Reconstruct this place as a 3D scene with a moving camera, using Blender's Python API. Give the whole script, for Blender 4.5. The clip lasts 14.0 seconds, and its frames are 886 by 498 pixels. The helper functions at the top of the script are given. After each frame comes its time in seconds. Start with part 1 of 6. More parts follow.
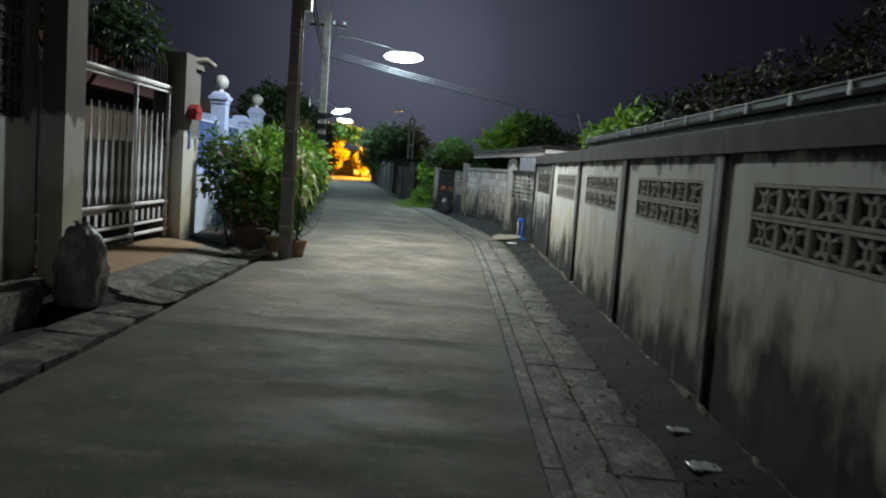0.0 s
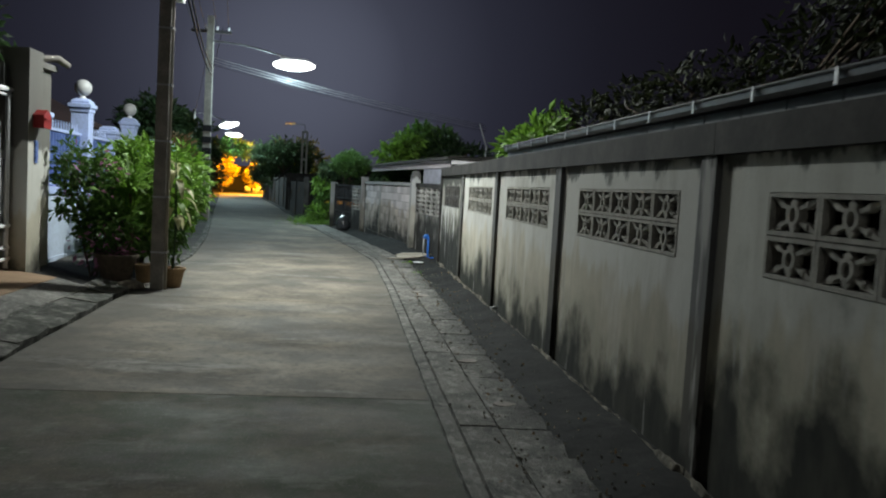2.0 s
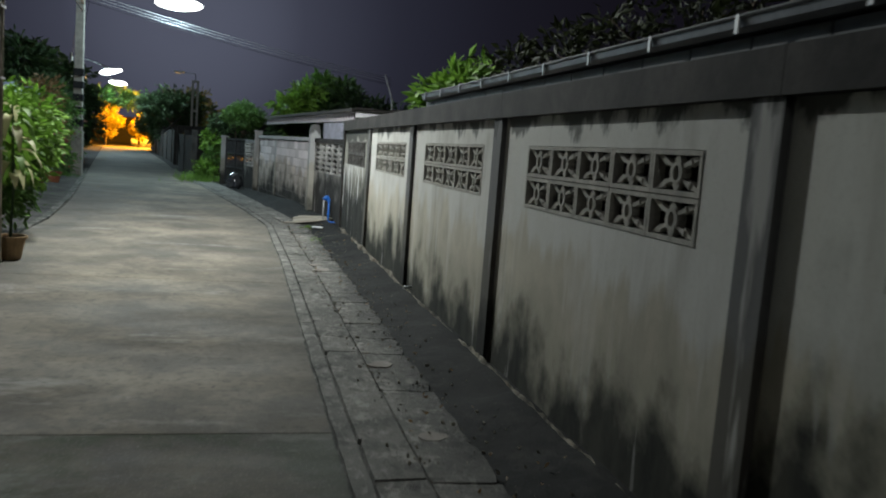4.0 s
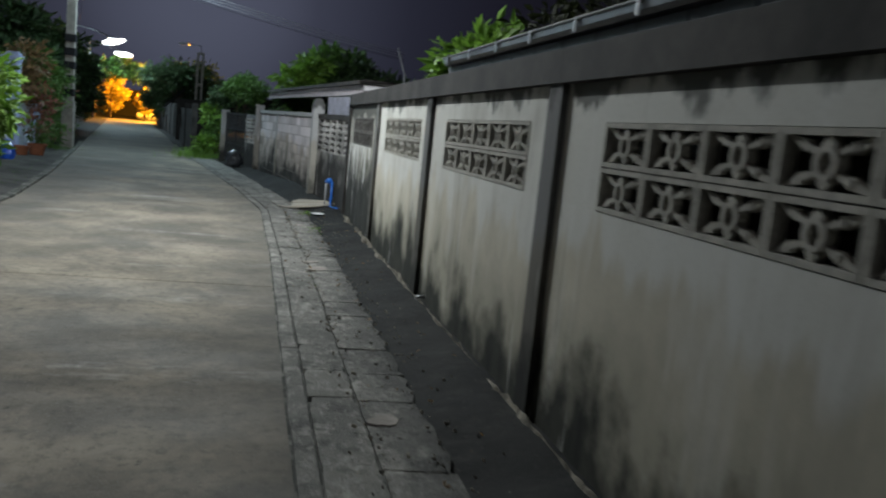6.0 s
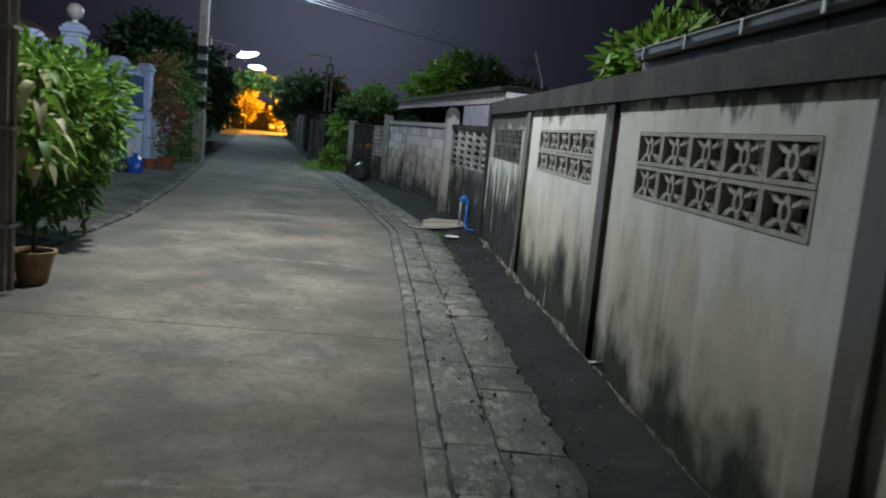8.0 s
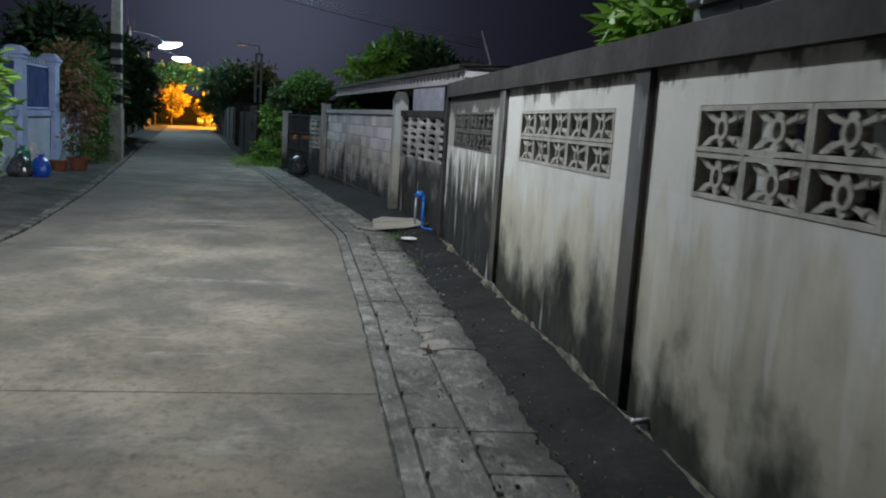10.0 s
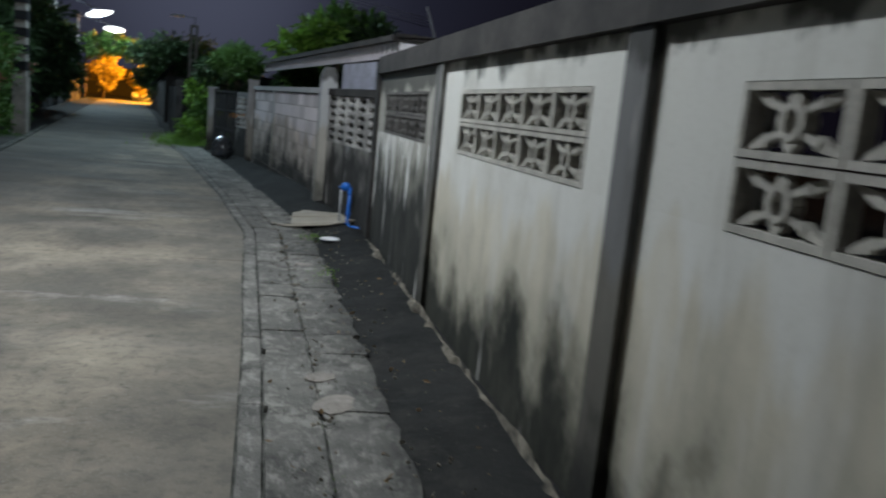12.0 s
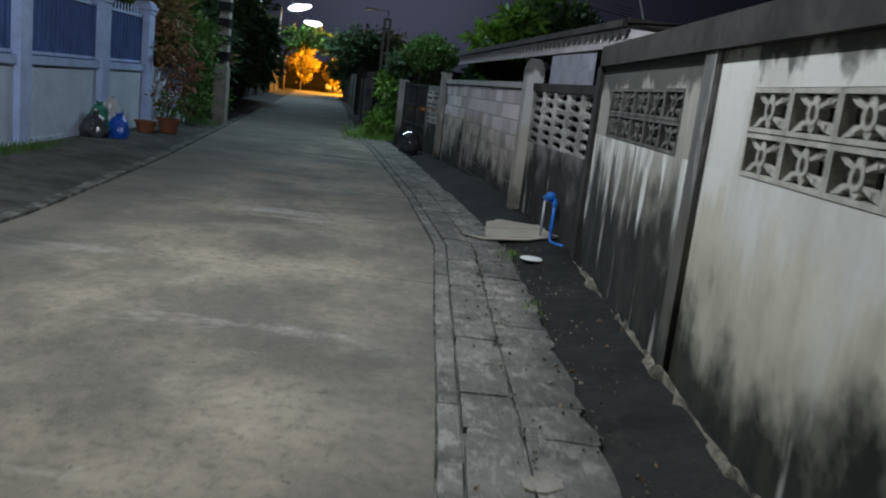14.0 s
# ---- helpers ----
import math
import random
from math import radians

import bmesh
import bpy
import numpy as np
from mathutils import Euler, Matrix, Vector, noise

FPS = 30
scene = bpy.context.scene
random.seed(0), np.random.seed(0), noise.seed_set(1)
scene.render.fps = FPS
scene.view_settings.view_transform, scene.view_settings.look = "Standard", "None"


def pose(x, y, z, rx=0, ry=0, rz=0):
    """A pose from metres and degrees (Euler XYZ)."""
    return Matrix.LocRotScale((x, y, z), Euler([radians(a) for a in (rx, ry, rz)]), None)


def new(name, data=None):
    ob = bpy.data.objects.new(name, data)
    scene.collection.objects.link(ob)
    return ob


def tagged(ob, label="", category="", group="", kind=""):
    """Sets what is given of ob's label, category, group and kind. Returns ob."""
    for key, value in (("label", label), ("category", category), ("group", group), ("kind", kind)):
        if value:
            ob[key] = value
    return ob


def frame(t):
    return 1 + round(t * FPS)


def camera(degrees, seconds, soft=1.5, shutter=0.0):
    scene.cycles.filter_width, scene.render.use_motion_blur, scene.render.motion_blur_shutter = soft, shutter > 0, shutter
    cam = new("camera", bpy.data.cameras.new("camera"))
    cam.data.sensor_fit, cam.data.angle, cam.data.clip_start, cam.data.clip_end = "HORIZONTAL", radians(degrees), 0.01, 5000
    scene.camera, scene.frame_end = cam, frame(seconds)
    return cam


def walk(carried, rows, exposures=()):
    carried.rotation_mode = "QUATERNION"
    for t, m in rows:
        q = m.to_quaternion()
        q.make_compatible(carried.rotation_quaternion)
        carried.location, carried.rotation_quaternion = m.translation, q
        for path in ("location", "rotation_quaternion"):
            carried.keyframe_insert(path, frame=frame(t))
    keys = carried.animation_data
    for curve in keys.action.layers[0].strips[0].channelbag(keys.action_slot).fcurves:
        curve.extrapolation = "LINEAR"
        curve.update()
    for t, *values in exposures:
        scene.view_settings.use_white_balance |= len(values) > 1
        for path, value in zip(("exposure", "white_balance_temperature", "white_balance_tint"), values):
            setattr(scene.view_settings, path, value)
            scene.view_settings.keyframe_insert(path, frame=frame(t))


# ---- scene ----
cam = camera(56.8, 14.0, 2.0, 0.9)
METRES, EYE, TILT, LEAN, TURN = 10.9, 1.61, 0.0, 0.0, 0.2
ROWS = [
    (0.0, 0.0, 0.0, 0.0, 0.42, -5.63, -4.22),
    (0.5, -0.0039, 0.0356, 0.0008, 0.82, -5.2, -3.37),
    (1.0, -0.0061, 0.0685, 0.0007, -1.29, -4.63, -3.76),
    (1.5, -0.0093, 0.1014, 0.0015, -6.07, -3.98, -3.49),
    (2.0, -0.007, 0.1372, -0.0022, -6.91, -4.17, -3.32),
    (2.5, -0.0033, 0.1742, -0.002, -7.84, -4.98, -4.22),
    (3.0, -0.0023, 0.2147, -0.0027, -12.38, -5.69, -4.68),
    (5.5, 0.0306, 0.4024, -0.0063, -14.23, -7.5, -4.5),
    (6.0, 0.0336, 0.4415, -0.0071, -13.07, -7.93, -5.79),
    (6.5, 0.0319, 0.4763, -0.0072, -8.55, -8.15, -5.54),
    (7.0, 0.0343, 0.5152, -0.0059, -3.3, -7.86, -5.3),
    (9.5, 0.0203, 0.6972, -0.0078, -8.35, -8.63, -4.39),
    (10.0, 0.0211, 0.7307, -0.0099, -9.1, -8.57, -3.66),
    (10.5, 0.0273, 0.7651, -0.009, -9.03, -8.98, -4.45),
    (11.0, 0.0358, 0.8011, -0.0094, -11.79, -8.65, -5.09),
    (11.5, 0.0468, 0.8324, -0.0111, -14.25, -9.16, -4.61),
    (12.0, 0.0612, 0.8643, -0.0104, -12.65, -9.32, -5.64),
    (12.5, 0.0605, 0.8932, -0.0134, -7.57, -10.16, -6.7),
    (13.0, 0.0546, 0.9233, -0.0113, -5.3, -10.7, -6.67),
    (13.5, 0.0501, 0.9568, -0.0131, -0.95, -11.1, -6.55),
    (14.0, 0.0477, 0.987, -0.0115, -0.1, -10.99, -6.74),
]
walk(cam, [(t, pose(0, 0, EYE, TILT, LEAN, TURN) @ pose(METRES * x, METRES * y, METRES * z, 90 + pitch, roll, yaw)) for t, x, y, z, yaw, pitch, roll in ROWS],
     [(0.0, 0.84, 6950, 5), (3.0, 0.78, 6950, 5), (5.5, 0.63, 6700, 8), (7.0, 0.48, 6650, 8), (9.5, 0.34, 6500, 10), (11.0, 0.3, 6450, 10), (14.0, 0.08, 6450, 10)])

# ---- night sky and street lamps ----
world = bpy.data.worlds.new("night")
scene.world = world
world.use_nodes = True
wn, wl = world.node_tree.nodes, world.node_tree.links
wbg = wn["Background"]
wbg.inputs["Strength"].default_value = 1.0
wtc = wn.new("ShaderNodeTexCoord")
wdot = wn.new("ShaderNodeVectorMath")
wdot.operation = "DOT_PRODUCT"
wdot.inputs[1].default_value = Vector((-0.067, 0.99, 0.129))
wramp = wn.new("ShaderNodeValToRGB")
wl.new(wtc.outputs["Generated"], wdot.inputs[0])
wl.new(wdot.outputs["Value"], wramp.inputs[0])
wl.new(wramp.outputs[0], wbg.inputs["Color"])
# lamp halo painted into the sky down the lane, near black overhead and behind
wramp.color_ramp.interpolation = "B_SPLINE"
wramp.color_ramp.elements[0].position, wramp.color_ramp.elements[0].color = 0.87, (0.0030, 0.0026, 0.0047, 1)
wramp.color_ramp.elements[1].position, wramp.color_ramp.elements[1].color = 1.0, (0.052, 0.058, 0.088, 1)
for spot, tone in ((0.935, (0.0055, 0.0054, 0.0094)), (0.972, (0.0105, 0.0112, 0.0195)), (0.992, (0.024, 0.0262, 0.042))):
    wramp.color_ramp.elements.new(spot).color = (*tone, 1)

WARM_WHITE, COOL_WHITE, SODIUM = (0.93, 1.0, 1.05), (0.62, 0.86, 1.0), (1.0, 0.4, 0.035)
# the place of each lamp's head, the turn of its arm, watts, colour
STREET_LAMPS = [
    ((-1.0, 15.5, 5.75), 0, 1060, WARM_WHITE),
    ((-2.1, 31.0, 5.65), 8, 640, COOL_WHITE),
    ((-8.2, 59.0, 5.15), 10, 800, COOL_WHITE),
    ((-10.0, 75.0, 5.3), 10, 700, COOL_WHITE),
    ((-1.0, -9.0, 5.75), 0, 65, WARM_WHITE),
]


def point_lamp(name, place, watts, colour, size):
    data = bpy.data.lights.new(name, "POINT")
    data.energy, data.color, data.shadow_soft_size = watts, colour, size
    ob = new(name, data)
    ob.location = place
    return ob


for place, turn, watts, colour in STREET_LAMPS:
    point_lamp("street_light", (place[0], place[1], place[2] - 0.22), watts, colour, 0.12)
point_lamp("sodium_light", (-5.6, 82.2, 4.8), 24000, SODIUM, 0.2)

# ---- materials ----
def material(name, build):
    m = bpy.data.materials.new(name)
    m.use_nodes = True
    nt = m.node_tree
    build(nt, nt.nodes["Principled BSDF"])
    return m


def node(nt, kind, **values):
    n = nt.nodes.new(kind)
    for key, value in values.items():
        n.inputs[key.replace("_", " ")].default_value = value
    return n


def coords(nt, scale=(1, 1, 1)):
    g = nt.nodes.new("ShaderNodeNewGeometry")
    mp = nt.nodes.new("ShaderNodeMapping")
    mp.inputs["Scale"].default_value = scale
    nt.links.new(g.outputs["Position"], mp.inputs["Vector"])
    return mp.outputs[0]


def noise_fac(nt, scale, detail=5, stretch=(1, 1, 1), lo=0.35, hi=0.65, rough=0.6):
    n = node(nt, "ShaderNodeTexNoise", Scale=scale, Detail=detail, Roughness=rough)
    nt.links.new(coords(nt, stretch), n.inputs["Vector"])
    r = node(nt, "ShaderNodeMapRange", From_Min=lo, From_Max=hi)
    nt.links.new(n.outputs["Fac"], r.inputs["Value"])
    return r.outputs[0]


def mixed(nt, fac, a, b):
    m = nt.nodes.new("ShaderNodeMix")
    m.data_type = "RGBA"
    for sock, value in ((0, fac), (6, a), (7, b)):
        if isinstance(value, (tuple, float, int)):
            m.inputs[sock].default_value = (*value, 1) if isinstance(value, tuple) else value
        else:
            nt.links.new(value, m.inputs[sock])
    return m.outputs[2]


def maths(nt, op, a, b=0.0):
    m = nt.nodes.new("ShaderNodeMath")
    m.operation = op
    for sock, value in ((0, a), (1, b)):
        if isinstance(value, (int, float)):
            m.inputs[sock].default_value = value
        else:
            nt.links.new(value, m.inputs[sock])
    return m.outputs[0]


def bump(nt, p, height, strength, distance):
    b = node(nt, "ShaderNodeBump", Strength=strength, Distance=distance)
    nt.links.new(height, b.inputs["Height"])
    nt.links.new(b.outputs[0], p.inputs["Normal"])


def piece_tint(nt, colour, amount):
    """Varies a colour a little from piece to piece."""
    o = nt.nodes.new("ShaderNodeObjectInfo")
    h = nt.nodes.new("ShaderNodeHueSaturation")
    r = node(nt, "ShaderNodeMapRange", To_Min=1 - amount, To_Max=1 + amount)
    nt.links.new(o.outputs["Random"], r.inputs["Value"])
    nt.links.new(r.outputs[0], h.inputs["Value"])
    if isinstance(colour, tuple):
        h.inputs["Color"].default_value = (*colour, 1)
    else:
        nt.links.new(colour, h.inputs["Color"])
    return h.outputs[0]


def plain(name, colour, rough=0.6, metal=0.0, vary=0.25, scale=6.0, relief=0.0, spec=0.4):
    def build(nt, p):
        dark = tuple(c * (1 - vary) for c in colour)
        c = mixed(nt, noise_fac(nt, scale), dark, colour)
        c = mixed(nt, maths(nt, "MULTIPLY", noise_fac(nt, scale * 7, lo=0.45, hi=0.75), 0.5), c, tuple(c2 * (1 - vary) for c2 in dark))
        nt.links.new(c, p.inputs["Base Color"])
        p.inputs["Roughness"].default_value = rough
        p.inputs["Metallic"].default_value = metal
        p.inputs["Specular IOR Level"].default_value = spec
        if relief:
            bump(nt, p, noise_fac(nt, scale * 10), relief, 0.01)
    return material(name, build)


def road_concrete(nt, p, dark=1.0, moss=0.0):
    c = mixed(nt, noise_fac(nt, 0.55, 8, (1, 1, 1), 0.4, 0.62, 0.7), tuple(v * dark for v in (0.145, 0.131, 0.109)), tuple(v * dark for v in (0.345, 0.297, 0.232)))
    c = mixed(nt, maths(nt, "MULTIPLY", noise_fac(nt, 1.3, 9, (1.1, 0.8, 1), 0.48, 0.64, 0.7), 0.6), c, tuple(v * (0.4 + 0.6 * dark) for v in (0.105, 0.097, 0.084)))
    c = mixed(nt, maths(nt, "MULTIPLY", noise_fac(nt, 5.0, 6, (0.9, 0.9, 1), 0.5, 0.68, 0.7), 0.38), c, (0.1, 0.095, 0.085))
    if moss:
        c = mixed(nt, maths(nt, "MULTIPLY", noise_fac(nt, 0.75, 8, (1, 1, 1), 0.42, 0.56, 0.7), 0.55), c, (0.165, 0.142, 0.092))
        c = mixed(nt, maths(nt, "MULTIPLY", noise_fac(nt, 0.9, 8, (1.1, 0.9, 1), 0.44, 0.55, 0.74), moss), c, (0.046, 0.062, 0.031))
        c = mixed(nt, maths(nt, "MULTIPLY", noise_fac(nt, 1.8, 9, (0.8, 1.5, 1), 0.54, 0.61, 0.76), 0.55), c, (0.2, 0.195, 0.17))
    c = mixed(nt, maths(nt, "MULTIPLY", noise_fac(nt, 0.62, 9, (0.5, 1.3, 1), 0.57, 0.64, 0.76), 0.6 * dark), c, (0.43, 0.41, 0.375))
    c = mixed(nt, maths(nt, "MULTIPLY", noise_fac(nt, 16, 7, (0.9, 0.9, 1), 0.5, 0.64, 0.7), 0.5), c, (0.08, 0.075, 0.064))
    c = mixed(nt, maths(nt, "MULTIPLY", noise_fac(nt, 9, 3, (1, 1, 1), 0.69, 0.73), 0.7), c, (0.055, 0.053, 0.048))
    c = mixed(nt, maths(nt, "MULTIPLY", noise_fac(nt, 70, 4, (1, 1, 1), 0.56, 0.7), 0.4), c, (0.4, 0.38, 0.34))
    g = nt.nodes.new("ShaderNodeNewGeometry")
    s = nt.nodes.new("ShaderNodeSeparateXYZ")
    nt.links.new(g.outputs["Position"], s.inputs[0])
    off = maths(nt, "ABSOLUTE", maths(nt, "ADD", s.outputs["X"], 0.95))
    off = maths(nt, "ADD", off, maths(nt, "MULTIPLY", noise_fac(nt, 0.9, 5, (1, 0.6, 1), 0.3, 0.7), 0.5))
    edge = node(nt, "ShaderNodeMapRange", From_Min=1.1, From_Max=1.9)
    nt.links.new(off, edge.inputs["Value"])
    c = mixed(nt, maths(nt, "MULTIPLY", edge.outputs[0], 0.6), c, (0.085, 0.086, 0.08))
    c = piece_tint(nt, c, 0.08)
    nt.links.new(c, p.inputs["Base Color"])
    p.inputs["Specular IOR Level"].default_value = 0.3
    r = node(nt, "ShaderNodeMapRange", To_Min=0.74, To_Max=0.95)
    nt.links.new(noise_fac(nt, 1.1, 5, (0.6, 1.5, 1)), r.inputs["Value"])
    nt.links.new(r.outputs[0], p.inputs["Roughness"])
    h = maths(nt, "ADD", noise_fac(nt, 45, 5), maths(nt, "MULTIPLY", noise_fac(nt, 12, 5, (0.8, 1.5, 1)), 0.6))
    bump(nt, p, h, 0.22, 0.004)


def ground_soil(nt, p):
    c = mixed(nt, noise_fac(nt, 1.4, 6), (0.009, 0.0095, 0.0095), (0.022, 0.022, 0.021))
    c = mixed(nt, maths(nt, "MULTIPLY", noise_fac(nt, 7, 6, (1, 1, 1), 0.54, 0.68), 0.3), c, (0.055, 0.053, 0.048))
    c = mixed(nt, maths(nt, "MULTIPLY", noise_fac(nt, 40, 3, (1, 1, 1), 0.66, 0.73), 0.5), c, (0.16, 0.15, 0.13))
    c = mixed(nt, maths(nt, "MULTIPLY", noise_fac(nt, 3, 7, (1, 0.7, 1), 0.56, 0.68, 0.72), 0.4), c, (0.06, 0.058, 0.052))
    nt.links.new(c, p.inputs["Base Color"])
    p.inputs["Roughness"].default_value = 0.85
    p.inputs["Specular IOR Level"].default_value = 0.2
    bump(nt, p, maths(nt, "ADD", noise_fac(nt, 6, 5), maths(nt, "MULTIPLY", noise_fac(nt, 60, 4), 0.35)), 0.55, 0.012)


def drain_concrete(nt, p, moss=0.0):
    c = mixed(nt, noise_fac(nt, 1.4, 7, (1, 1, 1), 0.32, 0.68), (0.125, 0.122, 0.112), (0.255, 0.246, 0.224))
    c = mixed(nt, maths(nt, "MULTIPLY", noise_fac(nt, 3.6, 8, (1, 1, 1), 0.5, 0.62, 0.72), 0.75), c, (0.062, 0.061, 0.057))
    c = mixed(nt, maths(nt, "MULTIPLY", noise_fac(nt, 17, 7, (1.6, 0.5, 1), 0.52, 0.64, 0.7), 0.6), c, (0.38, 0.37, 0.34))
    c = mixed(nt, maths(nt, "MULTIPLY", noise_fac(nt, 60, 4, (1, 1, 1), 0.54, 0.7), 0.45), c, (0.06, 0.059, 0.055))
    g = nt.nodes.new("ShaderNodeNewGeometry")
    s = nt.nodes.new("ShaderNodeSeparateXYZ")
    nt.links.new(g.outputs["Position"], s.inputs[0])
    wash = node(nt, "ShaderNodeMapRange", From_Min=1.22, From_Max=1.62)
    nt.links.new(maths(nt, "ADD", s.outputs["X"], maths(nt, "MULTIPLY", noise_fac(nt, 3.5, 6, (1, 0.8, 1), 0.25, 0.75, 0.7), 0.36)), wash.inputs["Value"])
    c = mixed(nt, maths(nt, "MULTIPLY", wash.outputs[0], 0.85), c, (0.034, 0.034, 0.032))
    c = mixed(nt, maths(nt, "MULTIPLY", noise_fac(nt, 4.2, 9, (1, 0.75, 1), 0.54, 0.6, 0.76), maths(nt, "SUBTRACT", 0.62, maths(nt, "MULTIPLY", wash.outputs[0], 0.5))), c, (0.42, 0.405, 0.365))
    if moss:
        c = mixed(nt, maths(nt, "MULTIPLY", noise_fac(nt, 3.2, 8, (1, 1, 1), 0.4, 0.54, 0.74), moss), c, (0.02, 0.026, 0.017))
    nt.links.new(piece_tint(nt, c, 0.14), p.inputs["Base Color"])
    p.inputs["Roughness"].default_value = 0.87
    bump(nt, p, maths(nt, "ADD", noise_fac(nt, 13, 6), noise_fac(nt, 70, 4)), 0.8, 0.008)


def wall_plaster(base, mould, low, high, streaks=0.5, lime=0.66, tint=0.0, drips=0.0, top_z=1.88):
    """Painted plaster with rain streaks, lime runs and black mould that grows up in ragged tongues of low to high metres."""
    def build(nt, p):
        c = mixed(nt, noise_fac(nt, 0.8, 5), tuple(v * f for v, f in zip(base, (0.74, 0.73, 0.7))), tuple(v * f for v, f in zip(base, (1.0, 0.99, 0.96))))
        g = nt.nodes.new("ShaderNodeNewGeometry")
        s = nt.nodes.new("ShaderNodeSeparateXYZ")
        nt.links.new(g.outputs["Position"], s.inputs[0])
        coat = node(nt, "ShaderNodeMapRange", From_Min=1.0, From_Max=1.12)
        nt.links.new(maths(nt, "ADD", s.outputs["Z"], maths(nt, "MULTIPLY", maths(nt, "SUBTRACT", noise_fac(nt, 2.6, 5, (1, 1, 0.2), 0.25, 0.75), 0.5), 0.62)), coat.inputs["Value"])
        c = mixed(nt, maths(nt, "MULTIPLY", coat.outputs[0], 0.8 if top_z > 1.8 else 0.1), c, tuple(min(0.8, v * k) for v, k in zip(base, (1.06, 1.13, 1.28))))
        c = mixed(nt, maths(nt, "MULTIPLY", noise_fac(nt, 2.1, 6, (1, 1, 0.16), 0.52, 0.7, 0.62), streaks * 0.8), c, tuple(v * 0.45 for v in base))
        c = mixed(nt, maths(nt, "MULTIPLY", noise_fac(nt, 7.5, 4, (1, 1, 0.1), 0.6, 0.75), 0.28), c, tuple(v * 0.5 for v in base))
        c = mixed(nt, maths(nt, "MULTIPLY", noise_fac(nt, 4.6, 5, (1, 1, 0.08), 0.6, 0.72), 0.38), c, (0.68, 0.68, 0.66))
        c = mixed(nt, maths(nt, "MULTIPLY", noise_fac(nt, 1.3, 7, (1, 1, 0.8), 0.54, 0.68, 0.66), 0.35), c, tuple(v * 0.5 for v in base))
        c = mixed(nt, maths(nt, "MULTIPLY", noise_fac(nt, 55, 4, (1, 1, 1), 0.5, 0.75), 0.18), c, tuple(v * 0.5 for v in base))
        reach = maths(nt, "ADD", maths(nt, "MULTIPLY", noise_fac(nt, 1.0, 3, (1, 1, 0.02), 0.34, 0.66), high - low), low)
        reach = maths(nt, "ADD", reach, maths(nt, "MULTIPLY", maths(nt, "SUBTRACT", noise_fac(nt, 2.5, 4, (1, 1, 0.85), 0.25, 0.75, 0.5), 0.5), 0.7))
        reach = maths(nt, "ADD", reach, maths(nt, "MULTIPLY", maths(nt, "SUBTRACT", noise_fac(nt, 12, 6, (1, 1, 0.8), 0.25, 0.75, 0.65), 0.5), 0.16))
        bloom = node(nt, "ShaderNodeMapRange", From_Min=-0.5, From_Max=0.08)
        nt.links.new(maths(nt, "SUBTRACT", reach, s.outputs["Z"]), bloom.inputs["Value"])
        c = mixed(nt, maths(nt, "MULTIPLY", bloom.outputs[0], 0.5), c, tuple(v * f for v, f in zip(base, (0.24, 0.26, 0.23))))
        grow = node(nt, "ShaderNodeMapRange", From_Min=-0.2, From_Max=0.2)
        nt.links.new(maths(nt, "SUBTRACT", reach, s.outputs["Z"]), grow.inputs["Value"])
        c = mixed(nt, maths(nt, "MULTIPLY", grow.outputs[0], maths(nt, "ADD", maths(nt, "MULTIPLY", noise_fac(nt, 5, 6, (1, 1, 0.5)), 0.14), 0.86)), c, mould)
        runs = noise_fac(nt, 5.2, 5, (1, 1, 0.14), lime, lime + 0.08, 0.6)
        c = mixed(nt, maths(nt, "MULTIPLY", runs, 0.6), c, (0.58, 0.57, 0.54))
        if drips:
            # whitewash that has run down from the ventilation blocks
            fall = maths(nt, "SUBTRACT", 1.25, maths(nt, "MULTIPLY", noise_fac(nt, 3.6, 5, (1, 1, 0.035), 0.42, 0.66, 0.6), 0.85))
            hang = node(nt, "ShaderNodeMapRange", From_Min=0.0, From_Max=0.1)
            nt.links.new(maths(nt, "SUBTRACT", s.outputs["Z"], fall), hang.inputs["Value"])
            below = maths(nt, "LESS_THAN", s.outputs["Z"], 1.262)
            thin = maths(nt, "ADD", maths(nt, "MULTIPLY", noise_fac(nt, 7, 6, (1, 1, 0.3), 0.4, 0.58, 0.65), 0.85), 0.15)
            c = mixed(nt, maths(nt, "MULTIPLY", maths(nt, "MULTIPLY", hang.outputs[0], below), maths(nt, "MULTIPLY", thin, drips)), c, (0.66, 0.66, 0.64))
        top = node(nt, "ShaderNodeMapRange", From_Min=0.0, From_Max=0.06)
        nt.links.new(maths(nt, "SUBTRACT", s.outputs["Z"], maths(nt, "SUBTRACT", top_z, maths(nt, "MULTIPLY", noise_fac(nt, 3.4, 7, (1, 1, 0.5), 0.34, 0.7, 0.65), 0.24))), top.inputs["Value"])
        c = mixed(nt, maths(nt, "MULTIPLY", top.outputs[0], 0.8), c, mould)
        if tint:
            c = piece_tint(nt, c, tint)
        nt.links.new(c, p.inputs["Base Color"])
        p.inputs["Roughness"].default_value = 0.88
        p.inputs["Specular IOR Level"].default_value = 0.25
        bump(nt, p, maths(nt, "ADD", noise_fac(nt, 25, 5), maths(nt, "MULTIPLY", noise_fac(nt, 3, 4), 2)), 0.06, 0.006)
    return build


